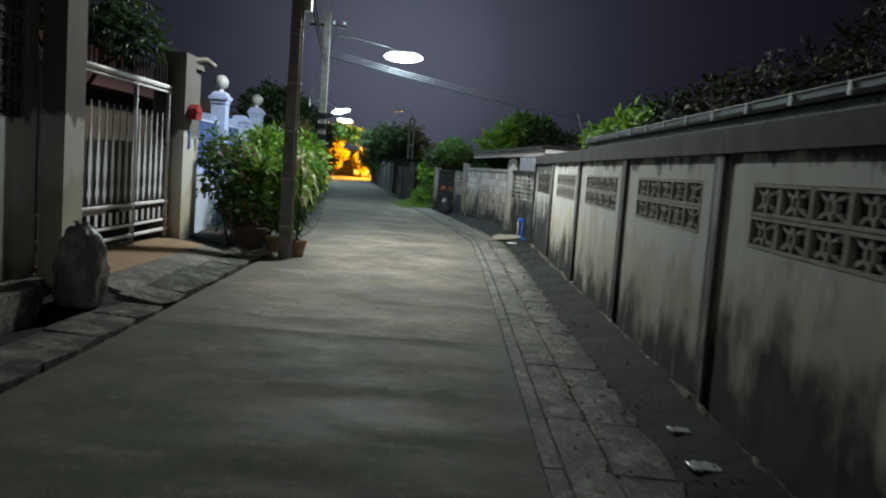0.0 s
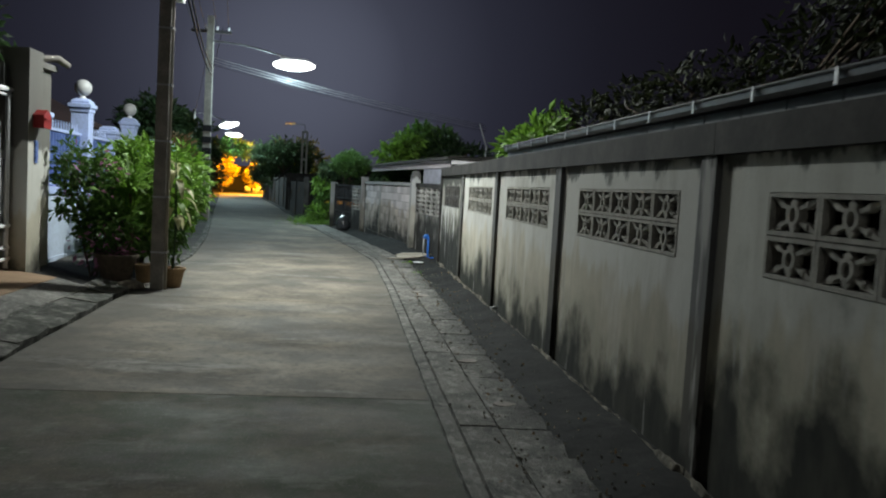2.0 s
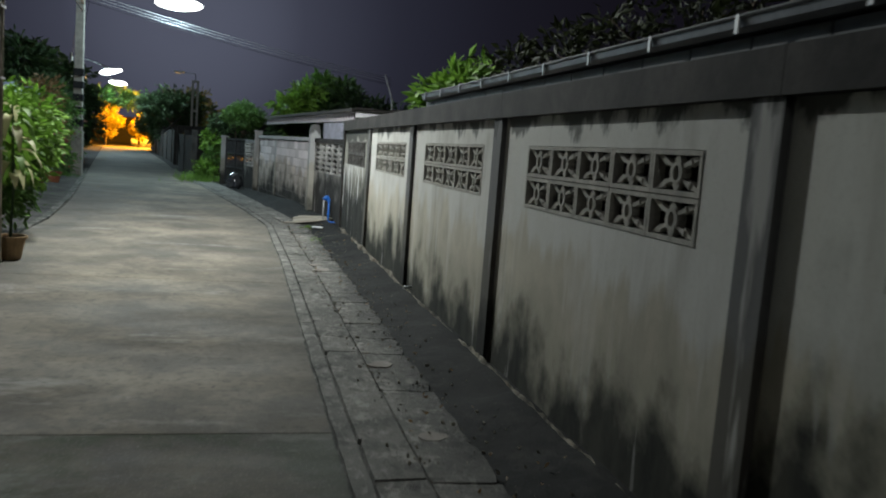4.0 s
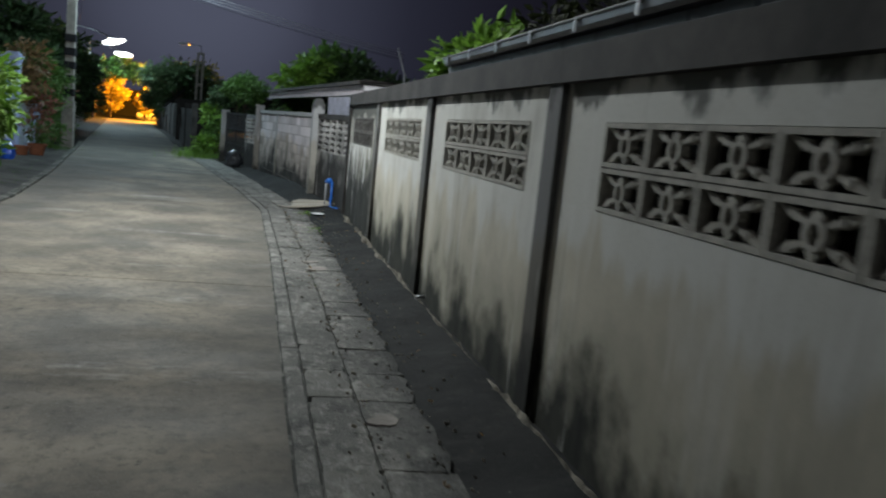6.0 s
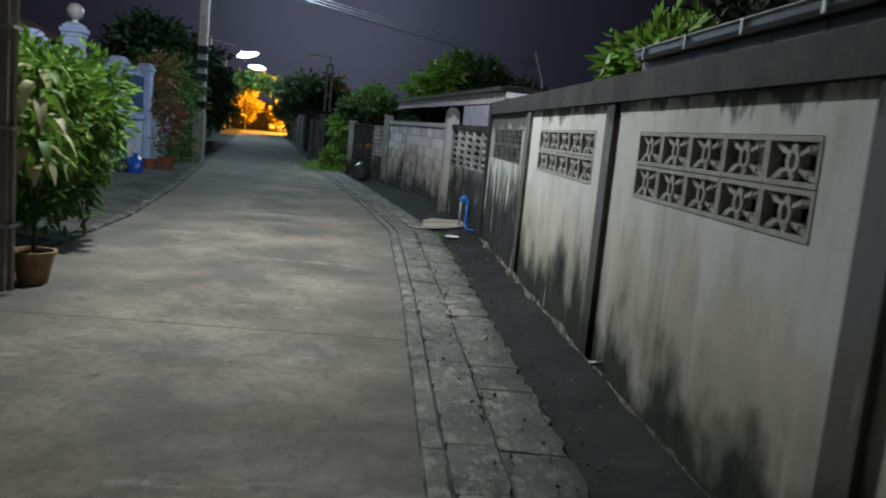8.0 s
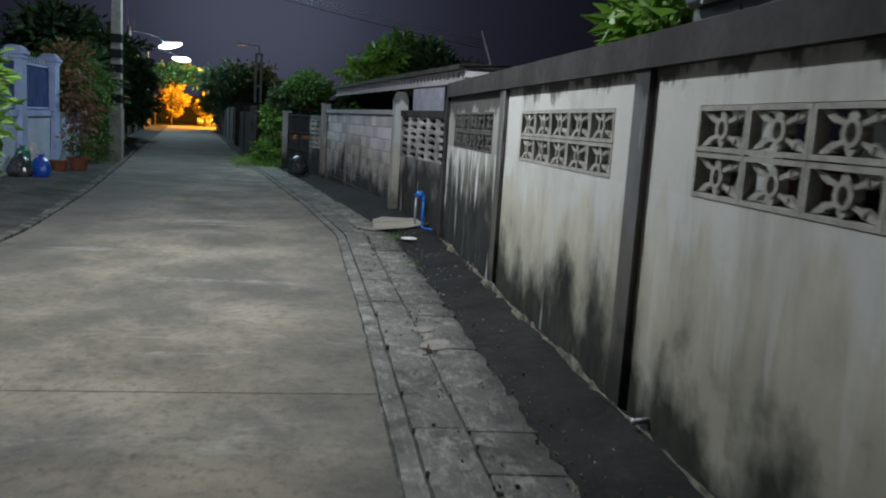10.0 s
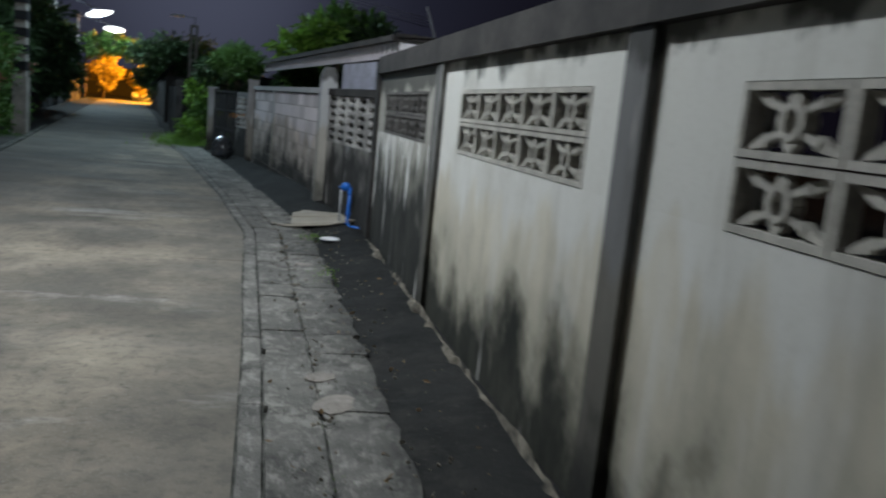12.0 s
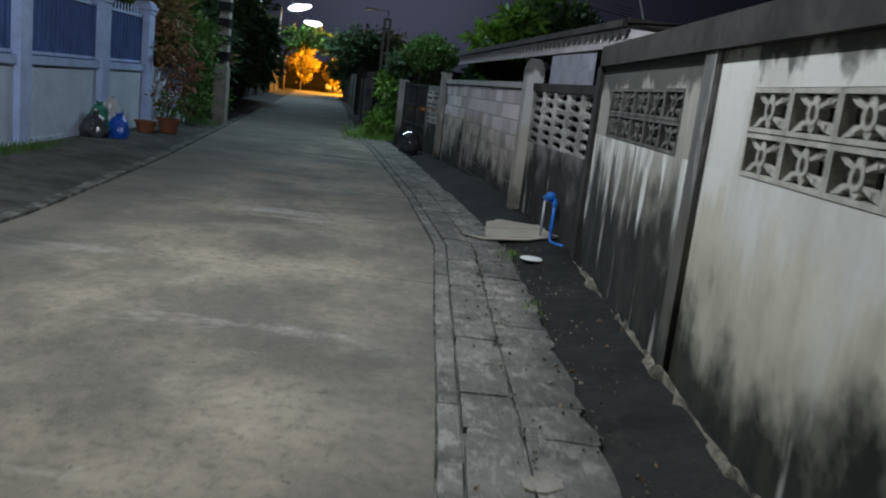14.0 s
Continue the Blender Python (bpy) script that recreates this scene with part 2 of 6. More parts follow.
def leaf_look(colour, vary=0.5):
    def build(nt, p):
        g = nt.nodes.new("ShaderNodeNewGeometry")
        c = mixed(nt, g.outputs["Random Per Island"], tuple(v * (1 - vary) for v in colour), tuple(v * (1 + vary) for v in colour))
        c = mixed(nt, maths(nt, "MULTIPLY", noise_fac(nt, 1.5, 3), 0.4), c, tuple(v * 0.5 for v in colour))
        nt.links.new(c, p.inputs["Base Color"])
        p.inputs["Roughness"].default_value = 0.6
        p.inputs["Subsurface Weight"].default_value = 0.0
        tr = nt.nodes.new("ShaderNodeBsdfTranslucent")
        nt.links.new(c, tr.inputs["Color"])
        mx = nt.nodes.new("ShaderNodeMixShader")
        mx.inputs[0].default_value = 0.3
        out = nt.nodes["Material Output"]
        nt.links.new(p.outputs[0], mx.inputs[1])
        nt.links.new(tr.outputs[0], mx.inputs[2])
        nt.links.new(mx.outputs[0], out.inputs["Surface"])
    return build


def glow(name, colour, strength):
    def build(nt, p):
        p.inputs["Base Color"].default_value = (0.8, 0.8, 0.8, 1)
        p.inputs["Emission Color"].default_value = (*colour, 1)
        p.inputs["Emission Strength"].default_value = strength
    return material(name, build)


ROAD = material("road_concrete", road_concrete)
# mossy near bays, their tone also scaled down for dim light there
ROAD_MOSS_DIM = material("mossy_dimmed_road_concrete", lambda nt, p: road_concrete(nt, p, 0.42, 0.85))
SOIL = material("damp_soil", ground_soil)
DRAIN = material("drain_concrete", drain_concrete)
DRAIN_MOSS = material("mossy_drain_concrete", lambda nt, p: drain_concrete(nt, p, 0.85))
PLASTER = material("cream_plaster", wall_plaster((0.585, 0.553, 0.47), (0.018, 0.020, 0.016), 0.24, 0.6, 0.8, 0.63, drips=0.35))
PLASTER_BLACK = material("mouldy_plaster", wall_plaster((0.37, 0.36, 0.325), (0.016, 0.017, 0.015), 0.75, 1.25, 0.95, 0.62, drips=0.95, top_z=1.72))
PLASTER_SOOT = material("blackened_plaster", wall_plaster((0.3, 0.29, 0.28), (0.018, 0.018, 0.018), 0.65, 1.15, 0.8, 0.6))
PLASTER_OLD = material("old_mouldy_plaster", wall_plaster((0.64, 0.61, 0.51), (0.018, 0.020, 0.016), 0.25, 1.0, 0.5, drips=0.25))
# near-black fill standing in for shade and unlit depth
SHADE_DARK = plain("shade_dark", (0.03, 0.028, 0.025), 0.9, vary=0.4)
DRY_LEAF = material("dry_leaf", leaf_look((0.24, 0.15, 0.07), 0.4))
POST_GREY = material("post_concrete", wall_plaster((0.15, 0.143, 0.13), (0.022, 0.022, 0.02), 0.0, 0.5, 0.95, 0.6))
BEAM_GREY = plain("beam_concrete", (0.044, 0.039, 0.036), 0.9, vary=0.75, scale=2.6, relief=0.08)
VENT_GREY = plain("vent_block_cement", (0.5, 0.48, 0.43), 0.9, vary=0.35, scale=8, relief=0.3)
OVAL_GREY = plain("oval_block_cement", (0.52, 0.51, 0.49), 0.9, vary=0.7, scale=2.5, relief=0.3)
VENT_DARK = plain("vent_block_mouldy", (0.16, 0.15, 0.142), 0.9, vary=0.7, scale=7, relief=0.3)
PIER_GREY = material("pier_cement", wall_plaster((0.38, 0.365, 0.335), (0.03, 0.03, 0.027), 0.0, 0.45, 0.8, 0.62))
BLOCK_GREY = material("cement_block", wall_plaster((0.6, 0.53, 0.49), (0.022, 0.022, 0.02), 0.38, 0.75, 0.6, 0.7, 0.25))
GATE_WALL = material("gate_wall_cement", wall_plaster((0.52, 0.52, 0.46), (0.04, 0.04, 0.036), 0.1, 0.6))
GATE_POST = material("gate_post_cement", wall_plaster((0.58, 0.55, 0.46), (0.05, 0.045, 0.04), 0.0, 0.35))
POLE = plain("pole_concrete", (0.27, 0.25, 0.225), 0.85, vary=0.35, scale=5, relief=0.3)
RAMP = plain("ramp_tile_ochre", (0.33, 0.215, 0.13), 0.75, vary=0.2, scale=5, relief=0.2)
WHITE_PAINT = plain("white_paint", (0.8, 0.81, 0.83), 0.45, vary=0.18, scale=5)
GUTTER_DARK = plain("gutter_sheet", (0.11, 0.116, 0.135), 0.42, 0.4, vary=0.4, scale=6)
STEEL_DARK = plain("dark_steel", (0.05, 0.05, 0.055), 0.5, 0.3, vary=0.3)
STEEL_GREY = plain("galvanised_steel", (0.4, 0.41, 0.43), 0.5, 0.4, vary=0.25, scale=9)
FASCIA = plain("fascia_board", (0.11, 0.117, 0.132), 0.7, vary=0.25, scale=5)
ROOF_RED = plain("roof_tile_red", (0.07, 0.022, 0.02), 0.85, vary=0.4, scale=4)
ROOF_GREY = plain("fibre_cement_roof", (0.19, 0.18, 0.175), 0.9, vary=0.35, scale=4)
ZINC = plain("zinc_sheet", (0.58, 0.6, 0.7), 0.45, 0.15, vary=0.3, scale=4)
SOFFIT = plain("soffit_board", (0.4, 0.365, 0.385), 0.8, vary=0.25, scale=3)
FRIEZE = plain("white_frieze", (0.74, 0.72, 0.74), 0.6, vary=0.2, scale=5)
BLUE_PAINT = plain("blue_paint", (0.44, 0.54, 0.84), 0.5, vary=0.25, scale=3)
BLUE_DARK = plain("blue_steel_sheet", (0.15, 0.24, 0.58), 0.45, vary=0.3, scale=3)
PALE_BLUE = plain("pale_blue_wall", (0.5, 0.58, 0.71), 0.65, vary=0.2, scale=2)
RED = plain("red_paint", (0.42, 0.02, 0.02), 0.45, vary=0.25)
BLUE_PVC = plain("blue_pvc", (0.02, 0.16, 0.62), 0.35, vary=0.2)
CLAY = plain("clay_pot", (0.36, 0.24, 0.13), 0.85, vary=0.3, scale=9)
TERRACOTTA = plain("terracotta", (0.27, 0.1, 0.05), 0.8, vary=0.35, scale=9)
BARK = plain("bark", (0.13, 0.1, 0.075), 0.95, vary=0.4, scale=12, relief=0.6)
CABLE = plain("cable_black", (0.02, 0.02, 0.022), 0.85, spec=0.1)
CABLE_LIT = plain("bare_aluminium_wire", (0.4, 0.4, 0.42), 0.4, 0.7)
LEAF = material("leaf_green", leaf_look((0.075, 0.16, 0.03)))
LEAF_BRIGHT = material("leaf_light_green", leaf_look((0.15, 0.29, 0.04)))
LEAF_DARK = material("leaf_dark_green", leaf_look((0.042, 0.082, 0.03)))
# leaf tone lowered to stand in for weak light behind the roof
LEAF_DIM = material("leaf_dimmed_green", leaf_look((0.022, 0.028, 0.011)))
LEAF_CREAM = material("leaf_cream", leaf_look((0.62, 0.6, 0.34), 0.2))
LEAF_YELLOW = material("leaf_yellow_green", leaf_look((0.45, 0.36, 0.06)))
FLOWER_PINK = material("flower_pink", leaf_look((0.42, 0.16, 0.3), 0.3))
FLOWER_RED = material("flower_red_orange", leaf_look((0.21, 0.085, 0.055), 0.4))
SMOKE_BAG = plain("smoke_plastic", (0.07, 0.075, 0.085), 0.2, vary=0.6, scale=9, spec=0.7)
GREY_BAG = plain("grey_plastic", (0.3, 0.31, 0.3), 0.16, vary=0.55, scale=5, relief=0.25, spec=0.8)
BLUE_BAG = plain("blue_plastic", (0.02, 0.1, 0.55), 0.28, vary=0.2, spec=0.6)
GREEN_BAG = plain("green_plastic", (0.03, 0.2, 0.13), 0.3, vary=0.3, spec=0.6)
CLEAR_BAG = plain("white_plastic", (0.55, 0.57, 0.6), 0.25, vary=0.3, spec=0.6)
MORTAR = plain("pale_mortar", (0.34, 0.31, 0.28), 0.95, vary=0.4, scale=4, relief=0.4)
VERGE = plain("dirty_cement_verge", (0.1, 0.099, 0.09), 0.9, vary=0.72, scale=1.6, relief=0.6)
CARD = plain("weathered_board", (0.42, 0.385, 0.32), 0.85, vary=0.2, scale=3, relief=0.3)
SKIRT = plain("broken_skirting_mortar", (0.4, 0.36, 0.29), 0.92, vary=0.9, scale=7, relief=0.6)
GLOBE = plain("frosted_globe", (0.42, 0.43, 0.43), 0.35, vary=0.1)
LAMP_WARM = glow("lamp_warm", (1.0, 0.98, 0.95), 3.0)
LAMP_COOL = glow("lamp_cool", (0.92, 0.97, 1.0), 3.0)


# ---- mesh helpers ----
def box(bm, x0, x1, y0, y1, z0, z1, m=None):
    vs = [bm.verts.new(v) for v in ((x0, y0, z0), (x1, y0, z0), (x1, y1, z0), (x0, y1, z0), (x0, y0, z1), (x1, y0, z1), (x1, y1, z1), (x0, y1, z1))]
    if m is not None:
        for v in vs:
            v.co = m @ v.co
    for f in ((3, 2, 1, 0), (4, 5, 6, 7), (0, 1, 5, 4), (1, 2, 6, 5), (2, 3, 7, 6), (3, 0, 4, 7)):
        bm.faces.new([vs[i] for i in f])
    return vs


def prism(bm, outline, z0, z1, m=None):
    """A straight-sided solid on an outline of (x, y), anticlockwise."""
    lo = [bm.verts.new((x, y, z0)) for x, y in outline]
    hi = [bm.verts.new((x, y, z1)) for x, y in outline]
    if m is not None:
        for v in lo + hi:
            v.co = m @ v.co
    n = len(outline)
    bm.faces.new(list(reversed(lo)))
    bm.faces.new(hi)
    for i in range(n):
        bm.faces.new((lo[i], lo[(i + 1) % n], hi[(i + 1) % n], hi[i]))


def turned(bm, rings, sides=16, centre=(0, 0, 0), square=False):
    """A turned solid from (radius, height) rings."""
    cx, cy, cz = centre
    sides = 4 if square else sides
    turn = math.pi / 4 if square else 0
    k = math.sqrt(2) if square else 1
    made = []
    for r, z in rings:
        made.append([bm.verts.new((cx + r * k * math.cos(turn + 2 * math.pi * i / sides), cy + r * k * math.sin(turn + 2 * math.pi * i / sides), cz + z)) for i in range(sides)])
    for a, b in zip(made, made[1:]):
        for i in range(sides):
            bm.faces.new((a[i], a[(i + 1) % sides], b[(i + 1) % sides], b[i]))
    bm.faces.new(list(reversed(made[0])))
    bm.faces.new(made[-1])


def tube(bm, points, radii, sides=8):
    """A round bar along points."""
    pts = [Vector(p) for p in points]
    if isinstance(radii, (int, float)):
        radii = [radii] * len(pts)
    rings = []
    for i, p in enumerate(pts):
        d = (pts[min(i + 1, len(pts) - 1)] - pts[max(i - 1, 0)]).normalized()
        q = d.to_track_quat("Z", "Y")
        rings.append([bm.verts.new(p + q @ Vector((radii[i] * math.cos(2 * math.pi * k / sides), radii[i] * math.sin(2 * math.pi * k / sides), 0))) for k in range(sides)])
    for a, b in zip(rings, rings[1:]):
        for k in range(sides):
            bm.faces.new((a[k], a[(k + 1) % sides], b[(k + 1) % sides], b[k]))
    bm.faces.new(list(reversed(rings[0])))
    bm.faces.new(rings[-1])


def soften(bm, width=0.008, segments=1, angle=30):
    edges = [e for e in bm.edges if len(e.link_faces) == 2 and e.calc_face_angle(0) > radians(angle)]
    bmesh.ops.bevel(bm, geom=edges, offset=width, segments=segments, affect="EDGES", profile=0.6)


def rough_up(bm, amount, scale):
    for v in bm.verts:
        v.co += noise.noise_vector(v.co * scale) * amount


def mesh_of(name, bm, mat, smooth=False):
    bmesh.ops.recalc_face_normals(bm, faces=bm.faces)
    me = bpy.data.meshes.new(name)
    bm.to_mesh(me)
    bm.free()
    for mt in (mat if isinstance(mat, (list, tuple)) else [mat]):
        me.materials.append(mt)
    if smooth:
        me.polygons.foreach_set("use_smooth", [True] * len(me.polygons))
    return me


def part(name, bm, mat, parent=None, label="", smooth=False):
    me = bm if isinstance(bm, bpy.types.Mesh) else mesh_of(name, bm, mat, smooth)
    ob = new(name, me)
    ob.parent = parent
    return tagged(ob, label)


def thing(name, label, category, place=(0, 0, 0), turn=0, group="", kind=""):
    ob = new(name)
    ob.empty_display_size = 0.1
    ob.matrix_basis = pose(*place, 0, 0, turn)
    return tagged(ob, label, category, group, kind)


def leaves(bm, centre, radius, count, size, rng, droop=0.3, long=1.8, squash=1.0, hollow=0.55, material_index=0):
    """Small folded leaves spread through the shell of a clump with an uneven outline."""
    c = Vector(centre)
    off = Vector((rng.random() * 50, rng.random() * 50, rng.random() * 50))
    for _ in range(count):
        d = Vector((rng.gauss(0, 1), rng.gauss(0, 1), rng.gauss(0, 1))).normalized()
        r = radius * (hollow + (1 - hollow) * rng.random() ** 0.6) * (1 + 0.55 * noise.noise(d * 2.2 + off))
        p = c + Vector((d.x * r, d.y * r, d.z * r * squash))
        out = (d + Vector((rng.gauss(0, 0.6), rng.gauss(0, 0.6), rng.gauss(0, 0.5) - droop))).normalized()
        side = out.cross(Vector((rng.gauss(0, 1), rng.gauss(0, 1), rng.gauss(0, 1)))).normalized()
        up = side.cross(out)
        s = size * (0.6 + 0.8 * rng.random())
        a = bm.verts.new(p)
        b = bm.verts.new(p + out * s * 0.5 * long * 0.9 + side * s * 0.36 + up * s * 0.12)
        e = bm.verts.new(p + out * s * long - up * s * 0.1)
        f = bm.verts.new(p + out * s * 0.5 * long * 0.9 - side * s * 0.36 + up * s * 0.12)
        for tri in ((a, b, e), (a, e, f)):
            bm.faces.new(tri).material_index = material_index


def blades(bm, base, count, length, width, rng, spread=0.8, sag=0.5, steps=4, material_index=0):
    """Long arching leaves from one base."""
    for _ in range(count):
        az = rng.random() * 2 * math.pi
        lean = spread * (0.25 + 0.75 * rng.random())
        ln = length * (0.7 + 0.5 * rng.random())
        d = Vector((math.cos(az), math.sin(az), 0))
        s = Vector((-d.y, d.x, 0))
        last = None
        for k in range(steps + 1):
            u = k / steps
            p = Vector(base) + d * ln * lean * u + Vector((0, 0, ln * (u * (1 - 0.35 * lean) - sag * lean * u * u)))
            w = width * (0.35 + 1.3 * u * (1 - u) * 2) * (1 if k < steps else 0.1) * 0.5
            pair = (bm.verts.new(p - s * w), bm.verts.new(p + s * w + Vector((0, 0, w * 0.3))))
            if last:
                bm.faces.new((last[0], last[1], pair[1], pair[0])).material_index = material_index
            last = pair


# ---- plan ----
def bend(y, table):
    """A plan line's x at y, from a short table of (y, x)."""
    if y <= table[0][0]:
        return table[0][1]
    for (y0, x0), (y1, x1) in zip(table, table[1:]):
        if y <= y1:
            return x0 + (x1 - x0) * (y - y0) / (y1 - y0)
    return table[-1][1]


LEFT_EDGE = ((-20, -2.72), (6, -2.72), (13, -2.86), (18, -3.0), (22.5, -3.5), (31, -4.7), (38, -5.75), (70, -10.3), (79, -11.6))
RIGHT_EDGE = ((-20, 0.62), (14, 0.62), (18.6, 0.55), (22, 0.12), (29, -1.0), (34, -1.95), (50, -4.0), (70, -6.9), (79, -8.0))


# ---- ground ----
def ground_height(x, y):
    xl, xr = bend(y, LEFT_EDGE), bend(y, RIGHT_EDGE)
    n = noise.noise(Vector((x * 1.7, y * 1.7, 0))) * 0.018
    if x > xr + 0.1:
        mound = max(0.0, 1 - abs(y - 22.5) / 4.5) * 0.14
        k = min(1.0, max(0.0, (x - xr - 0.6 - 0.14 * noise.noise(Vector((3, y * 1.4, 0))) - 0.08 * noise.noise(Vector((3, y * 5, 0)))) / 0.6))
        return -0.02 + k * (0.11 + mound) + n * k
    if x < xl - 0.1:
        ramp = 1.0 if 7.9 < y < 13.2 else max(0.0, 1 - min(abs(y - 7.9), abs(y - 13.2)) / 0.6)
        k = min(1.0, (xl - x - 0.1) / 1.1)
        return -0.04 + k * (0.09 + 0.19 * ramp) + n * k
    return -0.05


def build_ground():
    xs = [-420, -160, -60, -30, -18] + [-13 + 0.5 * i for i in range(14)] + [-6 + 0.16 * i for i in range(42)] + [0.64 + 0.06 * i for i in range(24)] + [2.1 + 0.2 * i for i in range(10)] + [4.2, 5, 7, 10, 18, 40, 120, 420]
    ys = [-420, -120, -40, -14, -6] + [-3 + 0.12 * i for i in range(190)] + [19.8 + 0.4 * i for i in range(43)] + [37 + 1.5 * i for i in range(30)] + [90, 120, 200, 420]
    bm = bmesh.new()
    grid = [[bm.verts.new((x, y, ground_height(x, y))) for x in xs] for y in ys]
    for r0, r1 in zip(grid, grid[1:]):
        for i in range(len(xs) - 1):
            bm.faces.new((r0[i], r0[i + 1], r1[i + 1], r1[i]))
    return tagged(part("ground", bm, SOIL, smooth=True), "dark damp soil and dirt along the lane", "ground", kind="structure")


ground = build_ground()

# ---- road: cast concrete bays with open joints ----
road = tagged(new("road"), "worn stained concrete lane cast in bays", "road", kind="structure")
joints = [-9, -4.3, 2.9, 7.52, 12.35, 17.0, 21.8, 26.5, 31.3, 36, 41, 46, 51, 57, 63, 70, 79]
for y0, y1 in zip(joints, joints[1:]):
    bm = bmesh.new()
    n = 6
    rows = [y0 + 0.006 + (y1 - y0 - 0.012) * i / n for i in range(n + 1)]
    left = [(bend(y, LEFT_EDGE) + 0.02 * noise.noise(Vector((0, y, 3))), y) for y in rows]
    right = [(bend(y, RIGHT_EDGE) - 0.004 + 0.012 * noise.noise(Vector((5, y * 2, 3))), y) for y in rows]
    prism(bm, right + left[::-1], -0.12, 0.0)
    soften(bm, 0.012, 1, 60)
    part("road_slab", bm, ROAD_MOSS_DIM if y1 < 8 else ROAD, road)
bm = bmesh.new()
prism(bm, [(-60, 79.2), (40, 79.2), (40, 90), (-60, 90)], -0.1, 0.0)
part("cross_street", bm, ROAD, road)

# ---- kerb strip and drain covers along the wall ----
drain = tagged(new("drain_cover"), "cracked uneven concrete drain covers beside the lane", "drain", kind="structure")
bm = bmesh.new()
rows = [-4.0 + 0.5 * k for k in range(81)]
prism(bm, [(bend(v, RIGHT_EDGE) + 0.7, v) for v in rows] + [(bend(v, RIGHT_EDGE) - 0.01, v) for v in rows[::-1]], -0.11, -0.009)
part("mortar_bed", bm, DRAIN_MOSS, drain, "dark dirty mortar in the joints")
rng = random.Random(4)
y = -4.0
while y < 40:
    ln = 1.1 + 0.5 * rng.random()
    bm = bmesh.new()
    rows = [y + 0.003 + (ln - 0.006) * k / 7 for k in range(8)]
    prism(bm, [(bend(v, RIGHT_EDGE) + 0.112 - rng.uniform(0, 0.006), v) for v in rows] + [(bend(v, RIGHT_EDGE) + 0.004 + rng.uniform(0, 0.012), v) for v in rows[::-1]], -0.1, 0.012 + 0.006 * rng.random())
    soften(bm, 0.008, 1, 50)
    part("kerb_strip", bm, DRAIN, drain)
    y += ln
y = -4.0
while y < 36:
    ln = rng.choice((0.42, 0.5, 0.5, 0.56, 0.94))
    for x0, x1, dish in ((0.121, 0.392, 3.2), (0.398, 0.755, -3.0)):
        w = x1 - x0
        nick = [rng.uniform(0, 0.02) for _ in range(5)]
        slant = 0.05 if dish > 0 else -0.06
        rows = 5
        inner = [(-w / 2 + rng.uniform(0, 0.006), -ln / 2 + 0.002 + ln * k / rows) for k in range(rows + 1)]
        outer = [(w / 2 - rng.uniform(0, 0.008 if dish > 0 else 0.045), -ln / 2 + 0.002 + ln * k / rows + slant * w / 0.3) for k in range(rows + 1)]
        inner[-1], outer[-1] = (inner[-1][0] + nick[0], inner[-1][1] - 0.005), (outer[-1][0] - nick[1], outer[-1][1] - 0.005)
        outer[0] = (outer[0][0] - nick[2], outer[0][1] + nick[3] * 0.2)
        bm = bmesh.new()
        prism(bm, outer + inner[::-1], -0.07, 0.0)
        soften(bm, 0.004, 1, 60)
        rough_up(bm, 0.005, 7)
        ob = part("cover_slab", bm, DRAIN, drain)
        yc = y + ln / 2
        lean = -math.degrees(math.atan2(bend(yc + 0.5, RIGHT_EDGE) - bend(yc - 0.5, RIGHT_EDGE), 1))
        ob.matrix_basis = pose(bend(yc, RIGHT_EDGE) + (x0 + x1) / 2, yc, 0.018 + rng.uniform(-0.003, 0.004), rng.uniform(-0.3, 0.3), dish + rng.uniform(-0.5, 0.5), lean + rng.uniform(-0.3, 0.3))
    y += ln

# ---- boundary wall with ventilation blocks ----
wall_east = tagged(new("wall_east"), "cream plastered boundary wall with concrete posts, beam and ventilation blocks, mouldy at its foot", "wall", kind="structure")
WALL_X, POST_X, BEAM_X, BAY = 1.88, 1.844, 1.828, 3.14
POSTS = [11.92 + BAY * k for k in range(-5, 3)]


